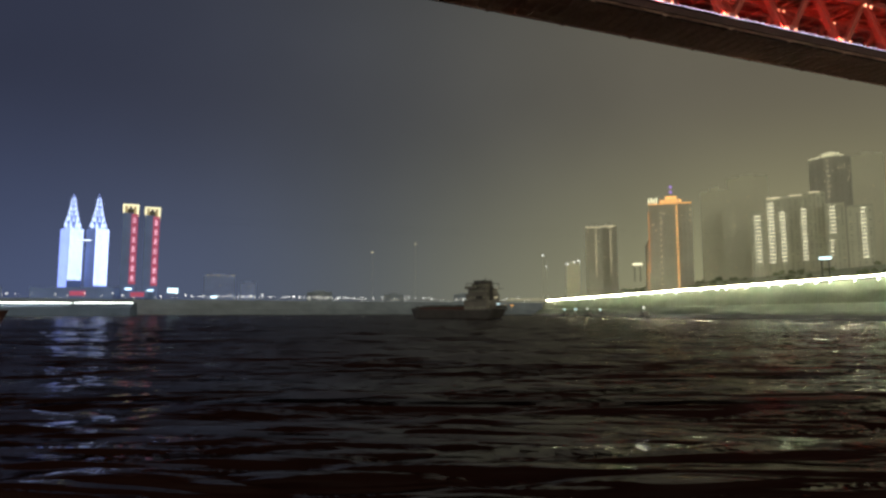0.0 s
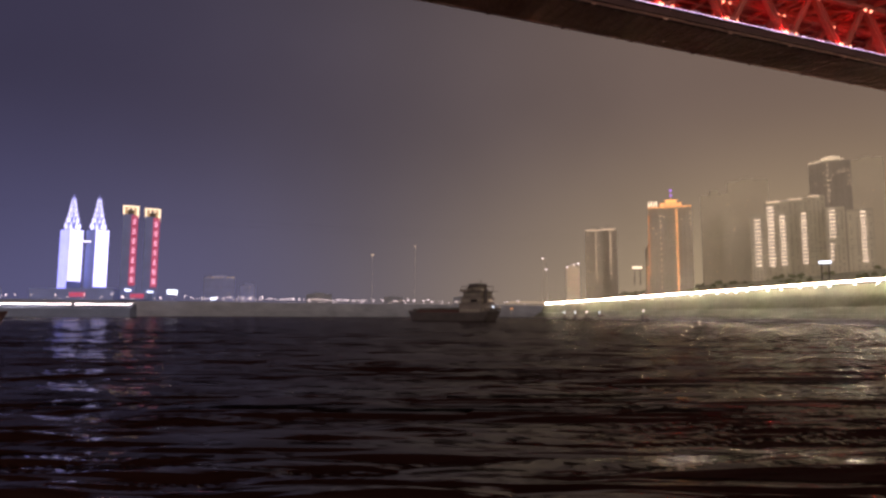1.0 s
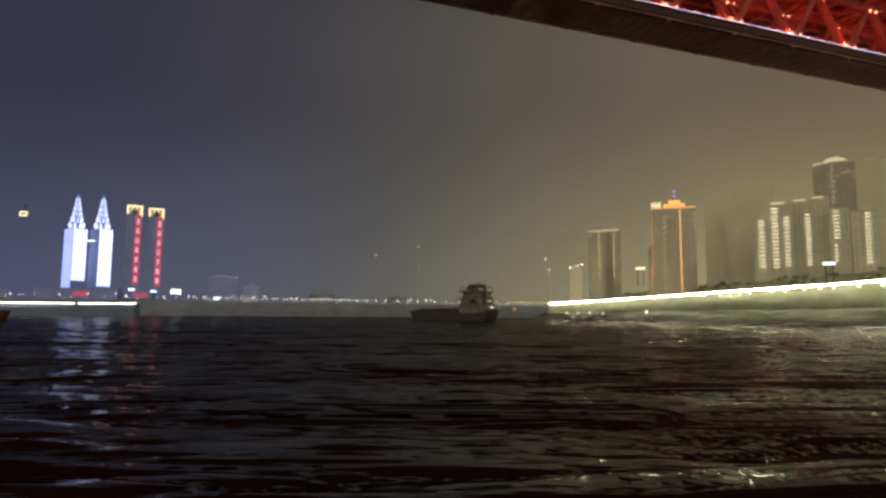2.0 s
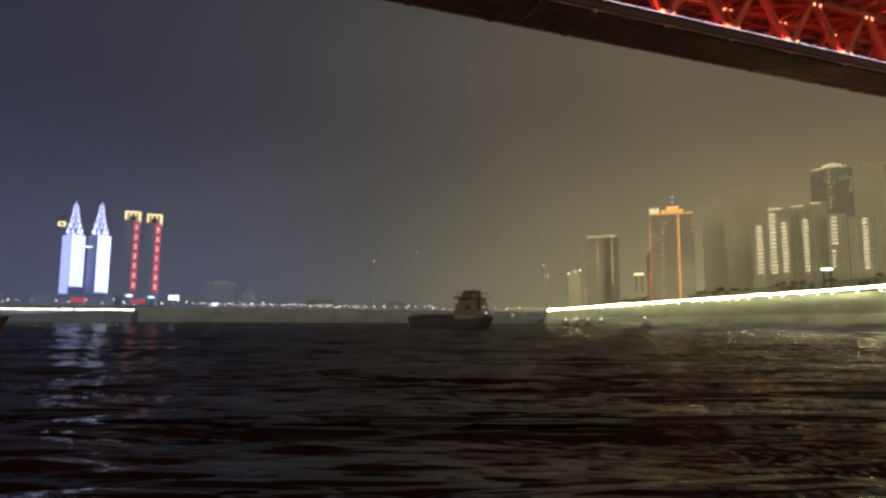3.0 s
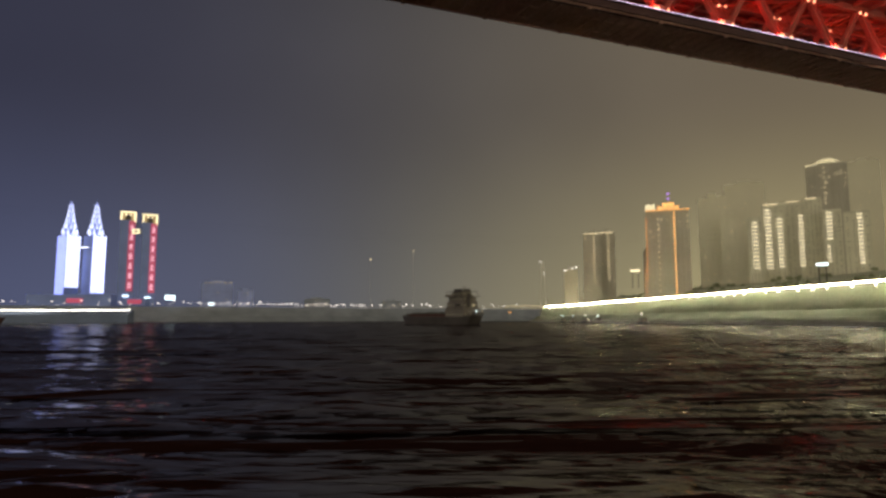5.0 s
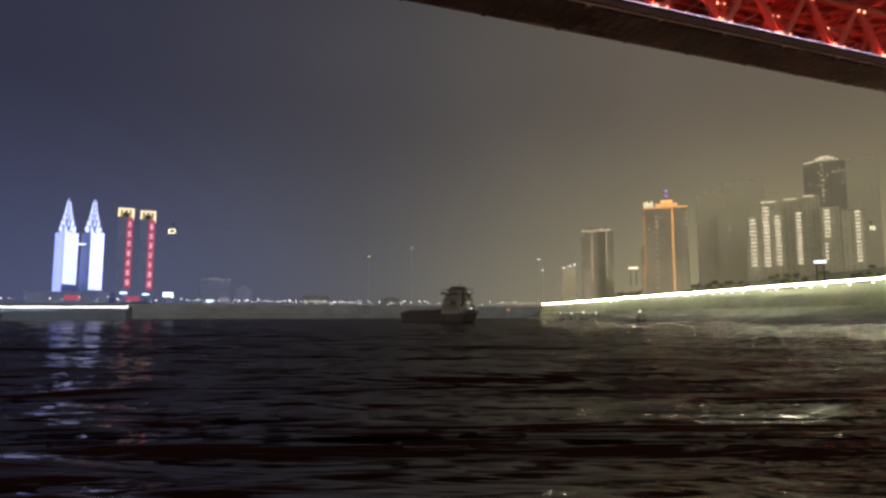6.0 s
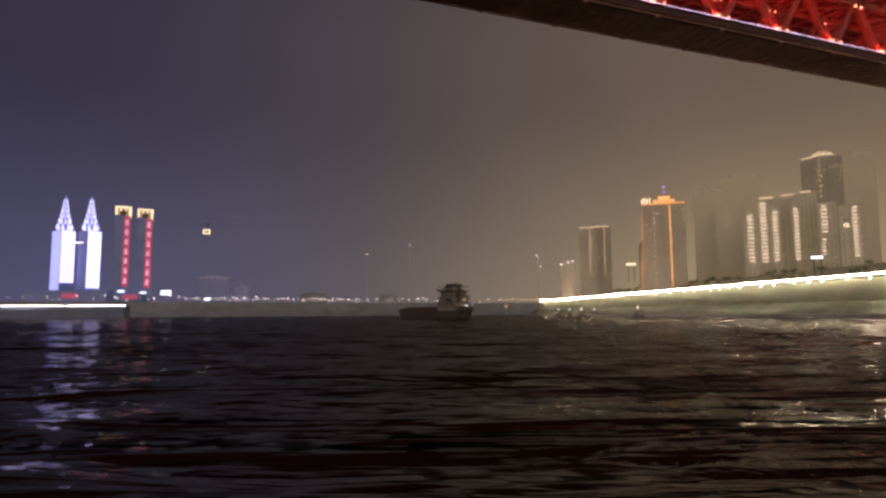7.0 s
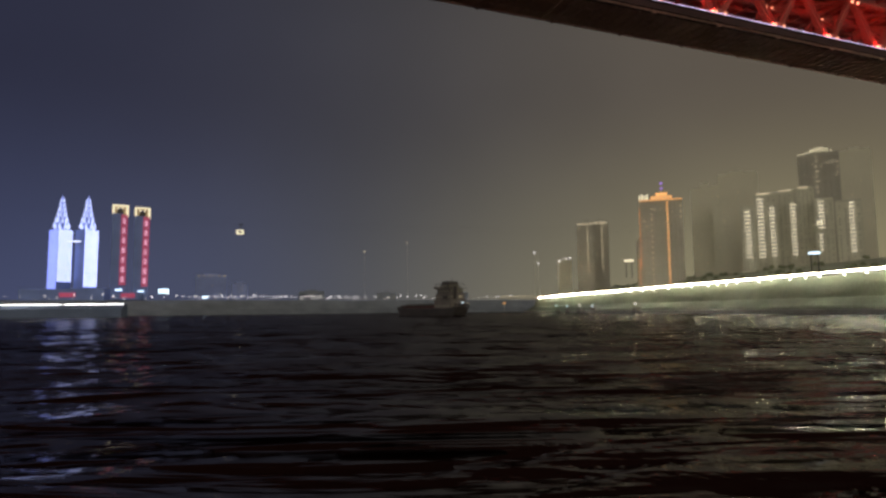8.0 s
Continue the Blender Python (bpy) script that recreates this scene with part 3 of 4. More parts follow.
for k, (x, y, w, top, far) in enumerate((
        (468.8, 960, 57.4, 208.1, 1), (391.8, 900, 38.6, 173.0, 1), (614.1, 900, 40.2, 228.7, 1),
        (399.1, 860, 28.1, 144.2, 1), (417.3, 760, 35.9, 113.9, 1), (205.9, 1000, 21.1, 80.1, 2), (216.5, 900, 23.6, 124.5, 0), (240.2, 910, 22.2, 127.5, 0))):
    b = tall_block("distant_block", facing(x, y, 22), w, 22, top - 22, M_FACADE_HAZE if far else M_FACADE_DARK, "distant apartment block fading into the night haze", fins=0 if far else 3)
    lit_windows(b, w, 14, top - 30, 8, G_WARM, size=(1.3, 1.0))
    for u, v in BRIGHT.get(k, ()):
        part("bright_window", boxed((u - 0.9, -0.6, v), (u + 0.9, 0.1, v + 1.0), 0.1), G_WARM, b, "bright warm window")
    if far == 1:
        for q, (u, v, rise) in enumerate(((-0.48, -0.22, 3.5), (-0.17, 0.14, 9.5), (0.2, 0.46, 5.0))):
            part("roof_turret", boxed((w * u, 1.0, top - 22 + 1.7), (w * v, 18, top - 22 + 1.9 + rise * (1.0 if k % 2 else 0.6)), 0.3), M_FACADE_HAZE, b)
    if far == 2:
        for sx in (-0.4, 0.1, 0.42):
            part("roof_lamp", boxed((w * sx - 1.4, -1.0, top - 20 + sx * 6), (w * sx + 1.4, -0.4, top - 18.4 + sx * 6)), G_WHITE, b, "small bright roof lamp")
    if not far:
        part("roof_light", boxed((-w * 0.5, -1.2, top - 22 + 0.4), (w * 0.4, -0.6, top - 22 + 1.6)), G_WARM, b, "dim roof edge light")
        slats(b, w * 0.1, 0.7, 40, top - 24, 6.2, G_WARM, high=4.2)


# ---- twin spired towers ----
def spired_tower(m, label, left_lit):
    t = thing("spired_tower", m, label, "skyscraper", "twin spired towers")
    a, h = 14.9, 118.0
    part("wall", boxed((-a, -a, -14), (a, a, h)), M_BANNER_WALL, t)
    # lit faces: local -y and -x
    part("lit_face", boxed((-a + 0.6, -a - 0.5, 12 if left_lit else 1), (a - 0.4, -a + 0.05, h - 0.5)), G_TWIN, t, "bluish white lit facade")
    rib = None
    for k in range(6):
        x = -a + 2.4 + k * (2 * a - 4.8) / 5
        if rib is None:
            rib = part("light_rib", boxed((-0.42, -1.1, 12 if left_lit else 1), (0.42, -0.5, h + 1.5)), G_TWIN_RIB, t, "bright vertical light rib")
            rib.matrix_basis = pose(x, -a, 0)
        else:
            share("light_rib", rib, pose(x, -a, 0), t)
    if left_lit:
        part("side_face", boxed((-a - 0.5, -a + 0.6, -4), (-a + 0.05, a - 0.6, h - 0.5)), G_TWIN_DIM, t, "dimmer blue lit side facade")
        for k in range(6):
            part("light_rib", boxed((-a - 0.9, -a + 2 + k * 5.0, -4), (-a - 0.5, -a + 2.6 + k * 5.0, h)), G_TWIN, t)
    z, r = h, a * 0.98
    for k in range(6):
        hh = 14.2 - k * 1.0
        bm = bmesh.new()
        n = 12
        r2 = r * 0.72
        ring = [(r * math.cos(math.tau * i / n) * (1.0 if i % 2 else 0.86), r * math.sin(math.tau * i / n) * (1.0 if i % 2 else 0.86)) for i in range(n)]
        top = [(x * r2 / r, y * r2 / r) for x, y in ring]
        prism(bm, ring, z, z + hh, top)
        part("spire_tier", bm, M_BANNER_WALL, t)
        petal = None
        for i in range(8):
            ang = 360 / 8 * i + 22.5 * (k % 2)
            if petal is None:
                bm = bmesh.new()
                lo = [bm.verts.new((r * 0.80, s * r * 0.19, 0)) for s in (-1, 1)] + [bm.verts.new((r * 0.66, s * r * 0.19, 0)) for s in (1, -1)]
                mid = [bm.verts.new((r * 1.08, s * r * 0.13, hh * 0.55)) for s in (-1, 1)] + [bm.verts.new((r * 0.74, s * r * 0.13, hh * 0.55)) for s in (1, -1)]
                tip = bm.verts.new((r * 0.93, 0, hh * 1.18))
                for q in range(4):
                    j = (q + 1) % 4
                    bm.faces.new((lo[q], lo[j], mid[j], mid[q]))
                    bm.faces.new((mid[q], mid[j], tip))
                petal = part("petal", bm, G_PETAL, t, "pointed lit crown petal")
                petal.matrix_basis = pose(0, 0, z, 0, 0, ang)
            else:
                share("petal", petal, pose(0, 0, z, 0, 0, ang), t)
        z, r = z + hh * 0.93, r2 * 1.06
    bm = bmesh.new()
    tube(bm, (0, 0, z - 4), (0, 0, z + 9), 1.6, 0.15, 8)
    part("spire", bm, G_TWIN, t, "lit needle spire")
    return t


TWIN = -math.degrees(math.atan2(-768, 1300))
twin_a = spired_tower(pose(-768, 1300, 58, 0, 0, TWIN + 31.7), "tall spired tower with bluish white lit facades", True)
twin_b = spired_tower(pose(-719, 1308, 58, 0, 0, TWIN + 31.7), "tall spired tower with one bluish white lit facade", False)
skybridge = tagged(mesh_object("skybridge", boxed((-752, 1294, 150), (-722, 1300, 155), 0.4), M_FACADE_DARK), "dark link bridge joining the twin spired towers", "skybridge")
part("light_line", boxed((-750, 1293.2, 151.2), (-724, 1294.2, 153.2)), G_TWIN_RIB, skybridge, "white light line")
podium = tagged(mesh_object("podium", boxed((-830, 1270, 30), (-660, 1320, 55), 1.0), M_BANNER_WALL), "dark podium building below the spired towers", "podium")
bm = bmesh.new()
box(bm, (-748, 1268.6, 38), (-716, 1270.2, 47))
part("neon_sign", bm, G_RED, podium, "dim red neon sign")


# ---- two slab towers with red light banners ----
def banner_tower(m, label):
    t = thing("banner_tower", m, label, "tower block", "towers with red banners")
    w, d, h = 29.0, 24.0, 150.0
    part("wall", boxed((-w / 2, 0, -30), (w / 2, d, h)), M_BANNER_WALL, t)
    band = part("storey_band", boxed((-w / 2 - 0.1, -0.25, 0), (1.0, d * 0.6, 0.4)), M_BANNER_WALL, t)
    band.matrix_basis = pose(0, 0, 3.2)
    for k in range(2, 46):
        share("storey_band", band, pose(0, 0, k * 3.2), t)
    part("red_banner", boxed((1.6, -1.0, 2), (w / 2 - 0.6, -0.1, h - 2), 0.2), G_RED, t, "tall glowing red banner")
    mark = None
    for k in range(7):
        z = 9 + k * 20.0
        if mark is None:
            bm = bmesh.new()
            for q, (ww, zz) in enumerate(((6.4, 0), (4.2, 2.4), (6.4, 4.8), (3.4, 7.2))):
                box(bm, (-ww / 2, -0.3, zz), (ww / 2, 0.1, zz + 1.1))
            box(bm, (-0.6, -0.3, 0), (0.6, 0.1, 8.4))
            mark = part("sign_mark", bm, G_PINK, t, "pale pink sign character as plain bars")
            mark.matrix_basis = pose(7.6, -1.15, z) @ Matrix.Diagonal((1.25, 1, 1.35, 1))
        else:
            share("sign_mark", mark, pose(7.6, -1.15, z) @ Matrix.Diagonal((1.25 if k % 2 else 1.1, 1, 1.35, 1)), t)
    # gold arch on the roof, its floodlighting put in as emission
    bm = bmesh.new()
    for x0, x1, z0, z1 in ((-w / 2 - 0.5, -w / 2 + 3.5, h, h + 14.5), (w / 2 - 4, w / 2 + 0.5, h - 6, h + 14.5), (-w / 2 - 0.5, w / 2 + 0.5, h + 14.5, h + 18)):
        box(bm, (x0, -0.9, z0), (x1, d * 0.5, z1))
    inner = bmesh.new()
    for x0, x1, z0, z1 in ((-w / 2 + 3.5, -w / 2 + 8.5, h, h + 14.5), (w / 2 - 9, w / 2 - 4, h - 6, h + 14.5), (-w / 2 + 8.5, w / 2 - 9, h + 13, h + 14.5)):
        box(inner, (x0, -0.5, z0), (x1, d * 0.5, z1))
    part("arch_panel", inner, G_GOLD_DIM, t, "dim gold inner face of the arch")
    box(bm, (-w / 2 + 8.5, -0.9, h + 9), (-w / 2 + 11.5, d * 0.5, h + 13))
    box(bm, (w / 2 - 12, -0.9, h + 9), (w / 2 - 9, d * 0.5, h + 13))
    part("roof_arch", bm, G_GOLD, t, "gold flood-lit roof arch")
    part("roof_core", boxed((-5.5, 1.0, h), (5.5, d - 2, h + 9), 0.3), M_ROOF, t)
    part("base_sign", boxed((-4, -1.2, -9), (8, -0.2, -6)), G_COLD, t, "small white lit sign")
    return t


banner_a = banner_tower(facing(-648.3, 1300, 61.2 - 1), "dark slab tower with a red banner and gold arch")
banner_b = banner_tower(facing(-612.1, 1320, 58.6 - 1), "dark slab tower with a red banner and gold arch")
pavilion = tagged(mesh_object("pavilion", boxed((-640, 1282, 33), (-596, 1300, 47), 0.5), M_BANNER_WALL), "low dark pavilion with a red glowing front", "pavilion")
part("red_front", boxed((-632, 1281, 36), (-604, 1282.1, 45)), G_RED, pavilion, "red glowing front")


def billboard(x, y, z, w, h, mat, label):
    t = thing("billboard", facing(x, y, z), label, "billboard")
    part("panel", boxed((-w / 2, -0.4, 0), (w / 2, 0.4, h), 0.1), mat, t, "glowing blank panel")
    for sx in (-1, 1):
        part("post", boxed((sx * w * 0.3 - 0.4, -0.3, -16), (sx * w * 0.3 + 0.4, 0.5, 0.1)), M_ROOF, t)
    return t


billboard(-547, 1282, 44, 19, 9, G_COLD, "bright white lit billboard on the far bank")
billboard(-499.2, 1380, 35.3, 12, 5, G_COLD, "small white lit billboard on the far bank")
billboard(254.5, 420, 39.0, 7, 1.5, G_COLD, "cold white lit sign on the hillside")
billboard(191.0, 620, 49.9, 9, 2.2, G_GOLD, "small warm lit roof sign on the hillside")

# low dark buildings of the far bank
random.seed(33)
for k, (px, y, w, top) in enumerate(((-505, 1430, 66, 86), (-450, 1460, 34, 70), (-300, 1540, 60, 52), (-130, 1680, 50, 50), (60, 1760, 60, 52), (-880, 1220, 50, 52), (-1000, 1180, 60, 60))):
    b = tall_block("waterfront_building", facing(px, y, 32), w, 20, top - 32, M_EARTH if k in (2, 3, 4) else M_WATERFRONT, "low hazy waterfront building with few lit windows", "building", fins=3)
    lit_windows(b, w, 4, top - 36, 2 if k == 0 else 5, G_WARM, size=(1.6, 1.2))
    if k == 0:
        for q in range(6):
            part("roof_lamp", boxed((-26 + q * 10.5, -1.4, top - 31.5), (-23.5 + q * 10.5 + q % 3, -0.9, top - 30.2)), G_WARM, b, "small glowing roof lamp")


# distant cable-stayed pylon and deck, and small craft moored below the embankment
far_bridge = thing("distant_bridge", pose(251.7, 1560, 0), "faint distant bridge with a tall pylon", "bridge")
for sx in (-1, 1):
    bm = bmesh.new()
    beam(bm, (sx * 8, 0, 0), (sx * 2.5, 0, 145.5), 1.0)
    part("pylon_leg", bm, M_FACADE_HAZE, far_bridge)
for x, z in ((-6, 0.985), (3, 0.80)):
    part("pylon_lamp", boxed((x - 1.8, -3.2, 145.5 * z), (x + 1.8, -2.2, 145.5 * z + 2.2), 0.3), G_WHITE, far_bridge, "small bright pylon lamp")
part("deck", boxed((-95, -5, 34), (16, 5, 36.5), 0.3), M_FACADE_HAZE, far_bridge)
part("deck_light", boxed((-90, -5.6, 36.6), (-4, -5.1, 37.2)), G_WARM, far_bridge, "dim line of deck lights")


def pontoon_boat(x, y, turn, warm):
    t = thing("pontoon_boat", pose(x, y, 0, 0, 0, turn), "small dark moored boat with a bright cabin lamp", "boat", "boats moored under the embankment")
    bm = bmesh.new()
    ring = [(-9, -2.2), (6, -2.2), (10, 0), (6, 2.2), (-9, 2.2)]
    prism(bm, [(q * 0.94, w * 0.85) for q, w in ring], -0.6, 1.7, ring)
    part("hull", bm, M_HULL, t)
    part("cabin", boxed((-6, -1.7, 1.7), (3, 1.7, 4.3), 0.2), M_SHIPWHITE, t)
    part("roof", boxed((-6.6, -2.0, 4.3), (3.8, 2.0, 4.55), 0.05), M_HULL, t)
    bm = bmesh.new()
    tube(bm, (1, 0, 4.5), (1, 0, 7.2), 0.07, seg=5)
    part("mast", bm, M_HULL, t)
    bm = bmesh.new()
    bmesh.ops.create_uvsphere(bm, u_segments=8, v_segments=6, radius=0.75, matrix=Matrix.Translation((1, 0, 7.5)))
    part("lamp", bm, G_WHITE if warm else G_COLD, t, "bright glowing lamp")
    return t


for x, y, turn, warm in ((137.7, 720, 95, 0), (143.6, 690, 80, 0), (145.6, 640, 100, 1), (173.2, 700, 92, 0), (148.7, 470, 88, 1)):
    pontoon_boat(x, y, turn, warm)


def lamp_mast(x, y, foot, top, lamp_size, glow_mat, name, label):
    """A slim lattice mast with a lamp at its head."""
    t = thing(name, facing(x, y, foot), label, "mast")
    bm = bmesh.new()
    h = top - foot
    for sx in (-1, 1):
        beam(bm, (sx * h * 0.012, 0, 0), (sx * 0.15, 0, h), 0.12)
    for k in range(8):
        u, v = 1 - k / 8, 1 - (k + 1) / 8
        s = 1 if k % 2 else -1
        beam(bm, (s * h * 0.012 * u, 0, h * k / 8), (-s * h * 0.012 * v, 0, h * (k + 1) / 8), 0.08)
    part("lattice", bm, M_FACADE_HAZE, t)
    part("lamp", boxed((-lamp_size * 1.6, -0.5, h), (lamp_size * 1.6, 0.5, h + lamp_size), 0.2), glow_mat, t, "glowing lamp")
    return t


# bare masts added to carry two lights of towers lost in haze
lamp_mast(-212, 1900, 31, 183, 2.4, G_WARM, "radio_mast", "dim distant tower light on an added slim mast")
lamp_mast(-83, 1900, 31, 209, 1.8, G_WARM, "radio_mast", "dim distant tower light on an added slim mast")
lamp_mast(97.7, 900, -1, 13, 1.3, G_AMBER, "channel_marker", "river channel marker with an amber red lamp")


# ---- steel truss bridge overhead ----
# local x runs along the bridge, local y across it (away), z up; the soffit is at z = 0
BRIDGE = Matrix(((0.932, -0.3625, 0, 0), (0.3625, 0.932, 0, 0), (0, 0, 1, 59.5), (0, 0, 0, 1)))
PANEL, FIRST, NEAR, FARSIDE, RISE = 16.1, 96.9, 91.4, 102.0, 11.4
bridge = thing("truss_bridge", BRIDGE, "double deck steel truss bridge lit red from inside", "bridge")
K0, K1 = -11, 13
X0, X1 = FIRST + K0 * PANEL, FIRST + K1 * PANEL


def long_bar(name, y, z, w, h, mat, label=""):
    return part(name, boxed((X0, y - w / 2, z - h / 2), (X1, y + w / 2, z + h / 2), 0.08), mat, bridge, label)


for y in (NEAR + 0.9, FARSIDE - 0.9):
    long_bar("bottom_chord", y, 1.5, 1.2, 1.5, M_STEEL)
    long_bar("top_chord", y, 1.9 + RISE, 1.2, 1.4, M_STEEL)
part("lower_deck", boxed((X0, NEAR + 0.2, 0.22), (X1, FARSIDE - 0.1, 0.9)), M_SOFFIT, bridge, "grimy steel lower deck, reddened for bounced light")
part("upper_deck", boxed((X0, NEAR - 4.0, 2.6 + RISE), (X1, FARSIDE + 12.0, 3.4 + RISE)), M_DECK, bridge, "dark red upper road deck")
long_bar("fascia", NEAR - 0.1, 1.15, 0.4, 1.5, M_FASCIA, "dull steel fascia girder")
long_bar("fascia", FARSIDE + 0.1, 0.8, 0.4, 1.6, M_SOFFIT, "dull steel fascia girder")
long_bar("led_line", NEAR - 0.66, 2.02, 0.06, 0.10, G_LED, "violet white light line")
part("walkway_lip", boxed((X0, NEAR - 0.75, 1.86), (X1, NEAR + 0.1, 1.94)), M_FASCIA, bridge)
for k in range(2):
    long_bar("stringer", NEAR + 4.0 + k * 4.3, 0.16, 0.35, 0.24, M_SOFFIT)
long_bar("cable_tray", NEAR + 0.7, 0.1, 0.5, 0.22, M_FASCIA)
cross = rib = None
for k in range(K0, K1):
    for q in range(6):
        x = FIRST + (k + q / 6) * PANEL
        if q == 0:
            if cross is None:
                cross = part("floor_beam", boxed((-0.42, NEAR + 0.2, -0.10), (0.42, FARSIDE + 0.4, 0.8), 0.05), M_SOFFIT, bridge)
                cross.matrix_basis = pose(x, 0, 0)
            else:
                share("floor_beam", cross, pose(x, 0, 0), bridge)
        elif rib is None:
            rib = part("floor_rib", boxed((-0.26, NEAR + 1.2, -0.06), (0.26, FARSIDE - 0.6, 0.78)), M_SOFFIT, bridge)
            rib.matrix_basis = pose(x, 0, 0)
        else:
            share("floor_rib", rib, pose(x, 0, 0), bridge)


def truss_bar(a, b, w):
    bm = bmesh.new()
    beam(bm, a, b, w, w * 1.1)
    for s in (-1, 1):  # flanges of the box member
        off = Vector((0, s * w * 0.5, 0))
        beam(bm, Vector(a) + off, Vector(b) + off, w * 1.35, 0.09)
    return bm


rising = falling = gusset = flood = strut = brace = hanger = None
for y in (NEAR + 0.9, FARSIDE - 0.9):
    for k in range(K0, K1):
        x = FIRST + k * PANEL
        if rising is None:
            rising = part("diagonal", truss_bar((0.9, 0, 2.2), (PANEL / 2 - 0.4, 0, 1.4 + RISE), 0.85), M_STEEL, bridge)
            falling = part("diagonal", truss_bar((-0.9, 0, 2.2), (-PANEL / 2 + 0.4, 0, 1.4 + RISE), 0.85), M_STEEL, bridge)
            bm = bmesh.new()
            prism(bm, [(-1.9, -0.62), (1.9, -0.62), (1.9, 0.62), (-1.9, 0.62)], 2.2, 3.6, [(-1.1, -0.62), (1.1, -0.62), (1.1, 0.62), (-1.1, 0.62)])
            gusset = part("gusset", bm, M_STEEL, bridge)
            bm = bmesh.new()
            box(bm, (-0.2, -0.2, 0), (0.2, 0.2, 0.55), pose(0, 0, 0, 18, 0, 0), 0.05)
            flood = part("floodlight", bm, G_FLOOD, bridge, "glowing red floodlight")
            for ob in (rising, falling, gusset):
                ob.matrix_basis = pose(x, y, 0)
            flood.matrix_basis = pose(x - 1.7, y - 0.9, 2.3)
        else:
            share("diagonal", rising, pose(x, y, 0), bridge)
            share("diagonal", falling, pose(x, y, 0), bridge)
            share("gusset", gusset, pose(x, y, 0), bridge)
            share("floodlight", flood, pose(x - 1.7, y - 0.9, 2.3), bridge)
        for dx in (-1.0, 1.4):
            share("floodlight", flood, pose(x + dx, y - 0.9, 2.35), bridge)
        for s in (-1, 1):
            share("floodlight", flood, pose(x + PANEL / 2 + s * 0.9, y - 0.9, RISE + 0.3), bridge)
for k in range(K0, K1):
    x = FIRST + (k + 0.5) * PANEL
    if strut is None:
        strut = part("top_strut", boxed((-0.4, NEAR + 0.9, 1.5 + RISE), (0.4, FARSIDE - 0.9, 2.5 + RISE), 0.05), M_STEEL, bridge)
        bm = bmesh.new()
        beam(bm, (0, NEAR + 1.2, 1.6 + RISE), (PANEL, FARSIDE - 1.2, 1.6 + RISE), 0.5)
        beam(bm, (0, FARSIDE - 1.2, 1.2 + RISE), (PANEL, NEAR + 1.2, 1.2 + RISE), 0.5)
        brace = part("top_bracing", bm, M_STEEL, bridge)
        bm = bmesh.new()
        beam(bm, (0, NEAR + 0.9, 1.5 + RISE), (0, (NEAR + FARSIDE) / 2, RISE - 3.0), 0.4)
        beam(bm, (0, FARSIDE - 0.9, 1.5 + RISE), (0, (NEAR + FARSIDE) / 2, RISE - 3.0), 0.4)
        hanger = part("sway_frame", bm, M_STEEL, bridge)
        for ob in (strut, brace, hanger):
            ob.matrix_basis = pose(x, 0, 0)
    else:
        share("top_strut", strut, pose(x, 0, 0), bridge)
        share("top_bracing", brace, pose(x, 0, 0), bridge)
        share("sway_frame", hanger, pose(x, 0, 0), bridge)
upper_beam = None
for k in range(K0 * 3, K1 * 3):
    x = FIRST + k * PANEL / 3
    if upper_beam is None:
        upper_beam = part("upper_floor_beam", boxed((-0.3, NEAR - 3.6, 1.75 + RISE), (0.3, FARSIDE + 11.6, 2.6 + RISE), 0.04), M_STEEL, bridge)
        upper_beam.matrix_basis = pose(x, 0, 0)
    else:
        share("upper_floor_beam", upper_beam, pose(x, 0, 0), bridge)
for k in range(9):
    long_bar("upper_stringer", NEAR + 0.6 + k * 2.2, 2.3 + RISE, 0.3, 0.5, M_DECK)
for y in (NEAR + 0.9, FARSIDE - 0.9):  # a thin rail along each truss plane
    long_bar("inspection_rail", y - 0.7, 4.3, 0.12, 0.12, M_STEEL)
for x in (X0 + 18, X1 - 14):
    bm = bmesh.new()
    prism(bm, [(x - 5, NEAR + 1), (x + 5, NEAR + 1), (x + 5, FARSIDE - 1), (x - 5, FARSIDE - 1)], -66, -0.4)
    part("pier", bm, M_CONC, bridge, "plain concrete bridge pier")
# red lamps at the near floodlights, plus unseen ones added along mid-deck
for k in range(-2, 7):
    spots = [(0.0, (NEAR + FARSIDE) / 2, 950, 0.4)]
    if -1 <= k <= 5:
        spots += [(-1.5, NEAR + 0.1, 500, 0.14), (1.5, NEAR + 0.1, 500, 0.14)]
    for dx, y, watts, size in spots:
        lp = bpy.data.lights.new("red_truss_lamp", "POINT")
        lp.energy, lp.color, lp.shadow_soft_size = watts, (1.0, 0.075, 0.045), size
        new("red_truss_lamp", lp).matrix_basis = BRIDGE @ pose(FIRST + k * PANEL + dx, y, 2.9)


# ---- cargo ship: local x towards the bow, the wheelhouse over the origin ----
ship = thing("cargo_ship", pose(25.2, 400, 0, 0, 0, 131), "dark river cargo ship with a pale stern deckhouse", "ship")


def hull_ring(grow, inset=0.0):
    half = 6.8 * grow - inset
    pts = []
    for x, f in ((-16 + 60 * (1 - grow), 0.72), (-14.5 + 60 * (1 - grow), 0.86), (-4, 1.0), (46, 1.0), (60, 0.86), (69 - 50 * (1 - grow), 0.5), (73 - 60 * (1 - grow), 0.08)):
        pts.append((x, half * f))
    return [(x, -y) for x, y in pts] + [(x, y) for x, y in reversed(pts)]


bm = bmesh.new()
rings = []
